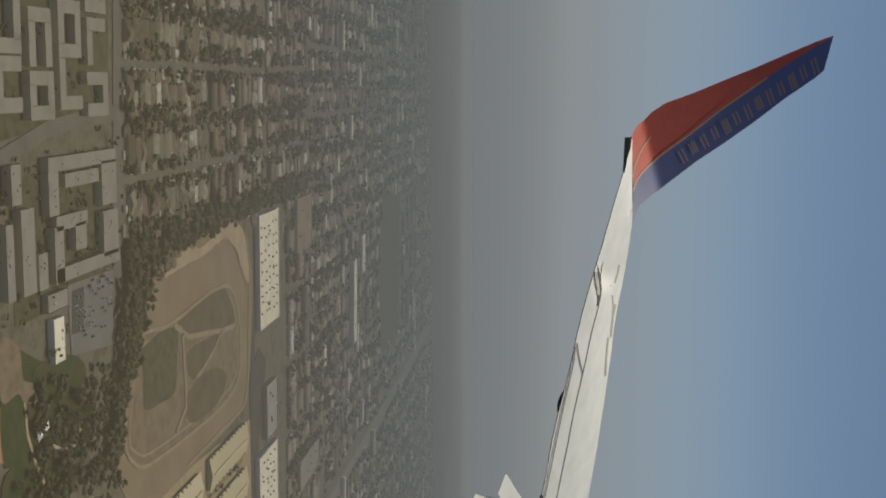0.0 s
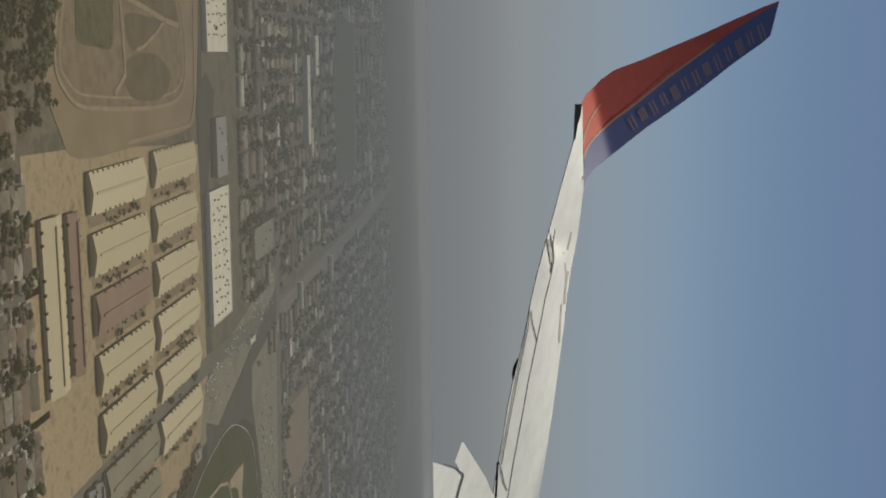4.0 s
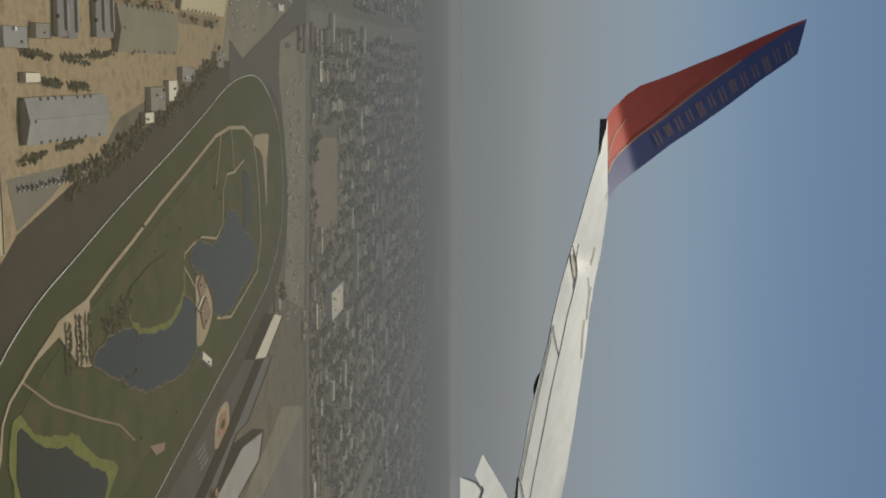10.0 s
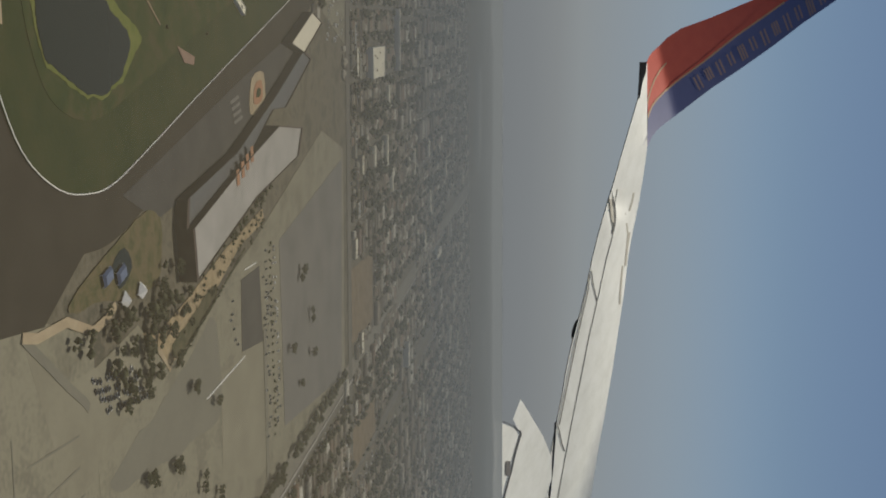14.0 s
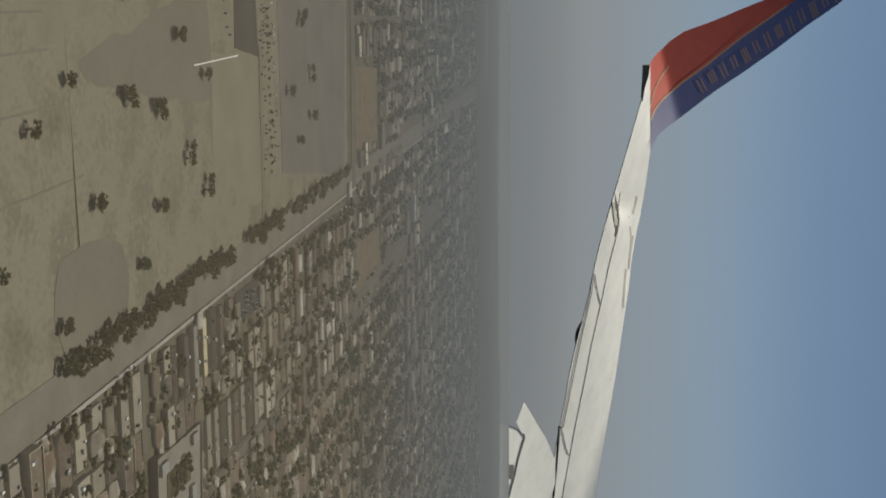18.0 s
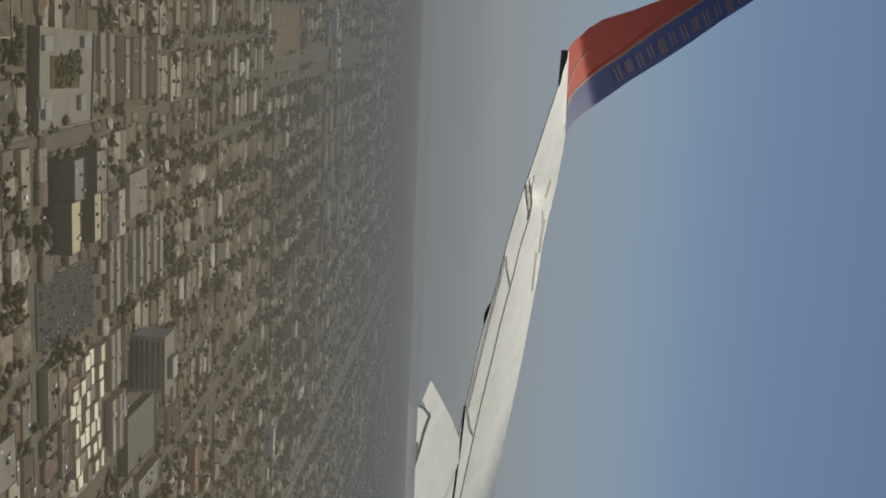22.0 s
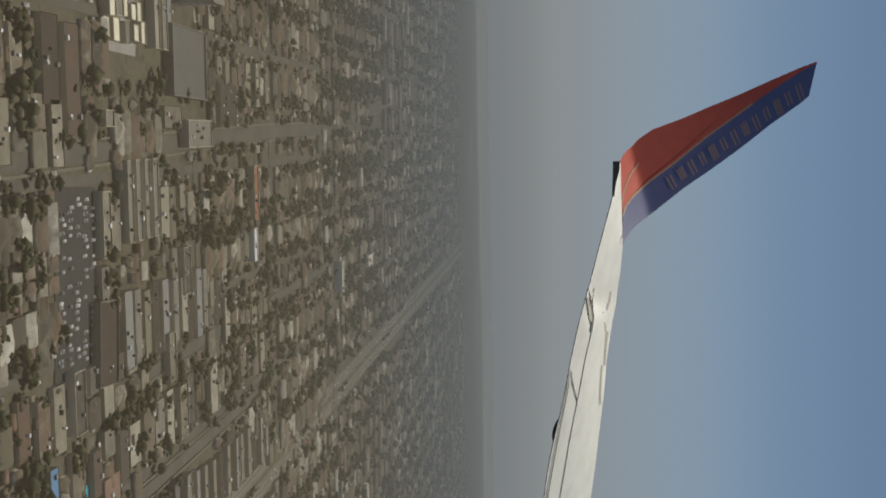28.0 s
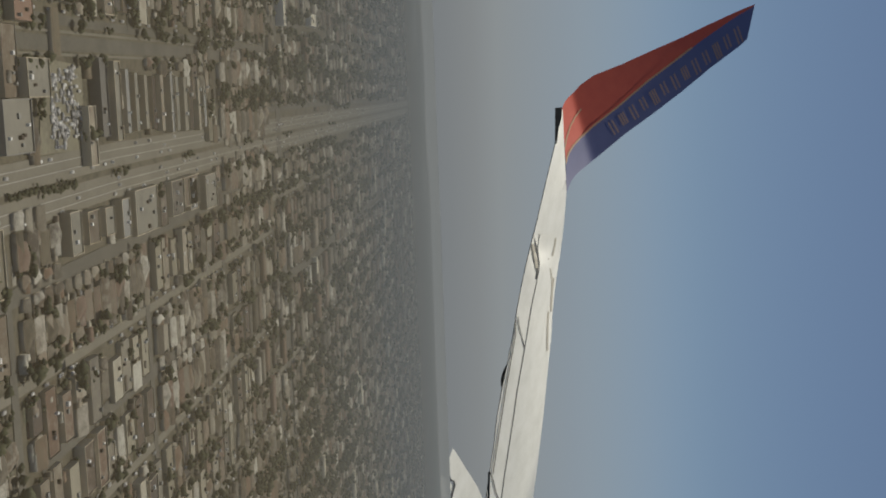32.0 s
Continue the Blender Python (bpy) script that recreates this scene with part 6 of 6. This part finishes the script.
def along(pts, y):
    for (y0, x0), (y1, x1) in zip(pts, pts[1:]):
        if y <= y1:
            return x0 + (x1 - x0) * (y - y0) / (y1 - y0)
    return pts[-1][1]


TRAIL = [(205, 1131), (265, 1127), (350, 1101), (400, 1086), (450, 1070), (500, 1055), (550, 1042), (600, 1031), (650, 1018), (700, 1004), (750, 992), (800, 983), (850, 972), (900, 962), (1250, 900)]
HINGE = [(205, 1137), (265, 1132), (350, 1113), (425, 1087), (450, 1083), (475, 1085), (500, 1080), (550, 1066), (600, 1055), (650, 1043), (700, 1031), (750, 1021), (800, 1010), (850, 999), (900, 989), (1250, 921)]
TAB = [(575, 1037.5), (600, 1035), (650, 1023), (700, 1011), (750, 1000), (800, 989), (855, 977)]
LEAD = [(205, 1143), (250, 1142), (350, 1141), (400, 1134), (450, 1125), (500, 1114), (550, 1105), (600, 1099), (650, 1091), (700, 1083), (750, 1075), (800, 1066), (850, 1057), (900, 1047), (1250, 990)]
YS = [207 + 12 * i for i in range(58)] + [920, 1000, 1120, 1250]


def thin(y):
    """The wing grows thinner and narrower towards its tip."""
    return min(1.0, 0.12 + 0.88 * (y - 205) / 250)


def skin(name, a, b, na, nb, mat, bulge=0.0, k=6, label="", start=0, end=2000):
    rows = []
    for y in YS:
        if y < start or y > end:
            continue
        row = []
        for i in range(k + 1):
            q = i / k
            xx = along(a, y) * (1 - q) + along(b, y) * q
            row.append(wp(xx, y, (na + (nb - na) * q - bulge * math.sin(math.pi * q)) * thin(y)))
        rows.append(row)
    return wing_mesh(name, rows, mat, WING, label)


def depth(x, y):
    """How far out the upper skin lies at a point of the drawing."""
    a, b, c = along(TRAIL, y), along(HINGE, y), along(LEAD, y)
    if x < b:
        q = max(0.0, (x - a) / max(1.0, b - a))
        return (0.45 * q - 0.02 * math.sin(math.pi * q)) * thin(y)
    q = min(1.0, (x - b) / max(1.0, c - b))
    return (0.46 + 1.24 * q - 0.10 * math.sin(math.pi * q)) * thin(y)


def seam(name, pts, w, mat=None, flap=False):
    """A thin joint drawn along a line of points on the skin."""
    f = fold if flap else depth
    return wing_mesh(name, [[wp(x + d, y, f(x + d, y) - 0.03) for d in (-w / 2, 0, w / 2)] for x, y in pts], mat or M_SEAM, WING, flat=True)


def fold(x, y):
    """The lowered flaps' plane."""
    return -2.0 + 0.02 * (x - 900) + 0.006 * (y - 845)


skin("tip_skin", TRAIL, LEAD, 0.0, 1.7, M_WINGWHITE, 0.08, 14, "", 0, 424)
skin("trailing_flap", TRAIL, HINGE, 0.0, 0.45, M_WINGWHITE, 0.02, 6, "", 422)
skin("upper_skin", [(y, x + 1.4) for y, x in HINGE], LEAD, 0.46, 1.7, M_WINGWHITE, 0.10, 12, "", 422)
skin("hinge_seal", HINGE, [(y, x + 1.4) for y, x in HINGE], 0.44, 0.46, M_SEAM, 0, 1, "", 428)
skin("trailing_edge", [(y, x - 1.3) for y, x in TRAIL], TRAIL, 0.02, 0.0, M_SEAM, 0, 1)
skin("lower_skin", [(y, x - 1.2) for y, x in TRAIL], [(y, along(TRAIL, y) + (x - along(TRAIL, y)) * 0.55) for y, x in LEAD], 0.12, 1.5, M_WINGWHITE, 0.0, 4)
# the aileron's end, panel joints and the tab along the trailing edge
seam("aileron_joint", [(1077, 424), (1081, 440), (1084, 458), (1085, 472), (1082, 484), (1079, 502)], 2.6)
seam("panel_joint", [(1072, 440), (1075, 462), (1080, 488)], 1.4)
seam("panel_joint", [(1041, 568), (1043, 590), (1047, 610), (1050, 626)], 1.5)
seam("panel_joint", [(972, 850), (977, 866), (981, 890), (986, 905)], 1.8)
seam("tab_joint", [(x, y) for y, x in TAB], 1.6)
seam("aileron_plate", [(1076, 440), (1078, 455), (1080, 470), (1080, 482)], 5, M_WINGDIRT)
for pts, w in (([(1117, 430), (1114, 446), (1109, 462)], 3), ([(1102, 466), (1104, 486), (1106, 504), (1104, 530)], 2.6), ([(1109, 500), (1104, 530), (1101, 560)], 3.2), ([(1096, 560), (1092, 600), (1090, 630)], 3.0)):
    seam("dirt_streak", pts, w, M_WINGDIRT)
wing_mesh("flap_track_fairing", [[wp(along(TRAIL, y) + 1, y, 0.02), wp(along(TRAIL, y) - 6.5 * math.sin(math.pi * (y - 653) / 44) ** 0.6, y, 0.1), wp(along(TRAIL, y), y, 0.3)] for y in range(654, 697, 3)], M_SEAM, WING)
wing_mesh("root_gap", [[wp(968.5, 850, -0.1), wp(972, 850, -0.1)], [wp(966, 880, -0.1), wp(970, 880, -0.1)], [wp(961, 930, -0.1), wp(965, 930, -0.1)], [wp(941, 1100, -0.1), wp(945, 1100, -0.1)]], M_SEAM, WING)
# tip light housing
wing_mesh("tip_light_housing", [[wp(1129.5, 204, -0.05), wp(1142, 204, -0.05)], [wp(1129, 222, -0.05), wp(1140, 222, -0.05)], [wp(1128, 240, 0), wp(1134, 240, 0)], [wp(1127, 266, 0), wp(1129, 266, 0)]], M_HOUSING, WING)
# winglet: upper and lower edges, the blue band along the lower one
EDGE = [(1141, 206), (1146, 195), (1153, 186), (1163, 178), (1176, 165), (1200, 150), (1250, 134), (1300, 115), (1350, 97), (1400, 77), (1450, 58), (1478, 49)]
BAND = [(1143, 300), (1146, 290), (1150, 281), (1158, 270), (1172, 256), (1197, 236), (1235, 210), (1293, 166), (1340, 135), (1390, 101), (1448, 66), (1477, 52)]
LOWER = [(1141, 352), (1146, 340), (1151, 331), (1158, 322), (1170, 312), (1200, 290), (1250, 253), (1300, 221), (1350, 187), (1400, 150), (1450, 117), (1463, 106)]


def lean(q):
    """How far the winglet stands out at a height: it curves up from the wing and then rises steeply."""
    a, b, s0, s1 = 0.20, 0.28, 1.7, 0.88
    if q < a:
        return s0 * q
    if q < b:
        d = q - a
        return s0 * a + s0 * d + (s1 - s0) * d * d / (2 * (b - a))
    return s0 * a + (s0 + s1) / 2 * (b - a) + s1 * (q - b)


def slant(x, y, off=0.0):
    """A point on the winglet's inner face."""
    r, h = (y - 205) * PX, (x - 1135) * PX
    n = 1.25 + lean(h - 0.24 * r) + off
    return r * (1 + n / 16), h * (1 + n / 16), n


def fine(pts, k=5):
    out = []
    for (ax, ay), (bx, by) in zip(pts, pts[1:]):
        out += [(ax + (bx - ax) * j / k, ay + (by - ay) * j / k) for j in range(k)]
    return out + [pts[-1]]


def across(a, b, off, k):
    return [[slant(ax + (bx - ax) * q / k, ay + (by - ay) * q / k, off) for q in range(k + 1)] for (ax, ay), (bx, by) in zip(fine(a), fine(b))]


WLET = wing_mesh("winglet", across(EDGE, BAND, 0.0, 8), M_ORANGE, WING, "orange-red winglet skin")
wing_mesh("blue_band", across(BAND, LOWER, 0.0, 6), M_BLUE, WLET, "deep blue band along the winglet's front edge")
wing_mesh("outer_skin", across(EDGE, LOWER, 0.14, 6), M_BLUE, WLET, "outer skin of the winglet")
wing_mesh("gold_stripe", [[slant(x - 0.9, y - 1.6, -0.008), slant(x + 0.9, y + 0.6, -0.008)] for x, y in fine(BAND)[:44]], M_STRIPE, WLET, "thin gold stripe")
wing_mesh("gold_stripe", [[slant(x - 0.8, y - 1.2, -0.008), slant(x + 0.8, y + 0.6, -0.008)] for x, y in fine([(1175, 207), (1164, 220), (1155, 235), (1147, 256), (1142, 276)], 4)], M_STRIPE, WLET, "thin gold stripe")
# lettering as plain bars on the blue band
for i in range(13):
    q = (i + 0.5) / 13
    tx, ty = 1212 + 240 * q, 234 - 158 * q
    ex, ey = 1226 + 236 * q, 262 - 152 * q
    for off in (-5.0, -0.6, 3.8) if i % 3 == 1 else (-4.4, 2.6):
        wing_mesh("lettering_bar", [[slant(tx + (ex - tx) * w + off * 0.86, ty + (ey - ty) * w - off * 0.55, -0.006), slant(tx + (ex - tx) * w + (off + 3.0) * 0.86, ty + (ey - ty) * w - (off + 3.0) * 0.55, -0.006)] for w in (0.12, 0.9 - 0.12 * (i % 2))], M_GOLD, WLET, flat=True)
# lowered flaps inboard: two panels, the gap between them and a dark patch drawn for the notch
for name, rows in (
        ("inner_flap", (((850, 844), (894, 862)), ((834, 884), (902, 876)), ((819, 921), (889, 921)), ((800, 985), (872, 975)), ((760, 1120), (840, 1120)))),
        ("outer_flap", (((907, 807), (910, 810)), ((892, 845), (931, 848)), ((904, 870), (947, 877)), ((891, 921), (962, 918)), ((874, 978), (960, 985)), ((842, 1120), (930, 1120))))):
    wing_mesh(name, [[wp(ax + (bx - ax) * q / 3, ay + (by - ay) * q / 3, fold(ax + (bx - ax) * q / 3, ay + (by - ay) * q / 3)) for q in range(4)] for (ax, ay), (bx, by) in rows], M_WINGWHITE, WING)
seam("flap_joint", [(871, 849), (882, 853), (893, 858), (902, 868)], 4.5, None, True)
seam("flap_joint", [(904, 866), (906, 874), (900, 892), (893, 915), (886, 945), (870, 1000)], 3.6, None, True)
seam("flap_fitting", [(881, 926), (880, 940), (880, 954)], 9, M_HOUSING, True)
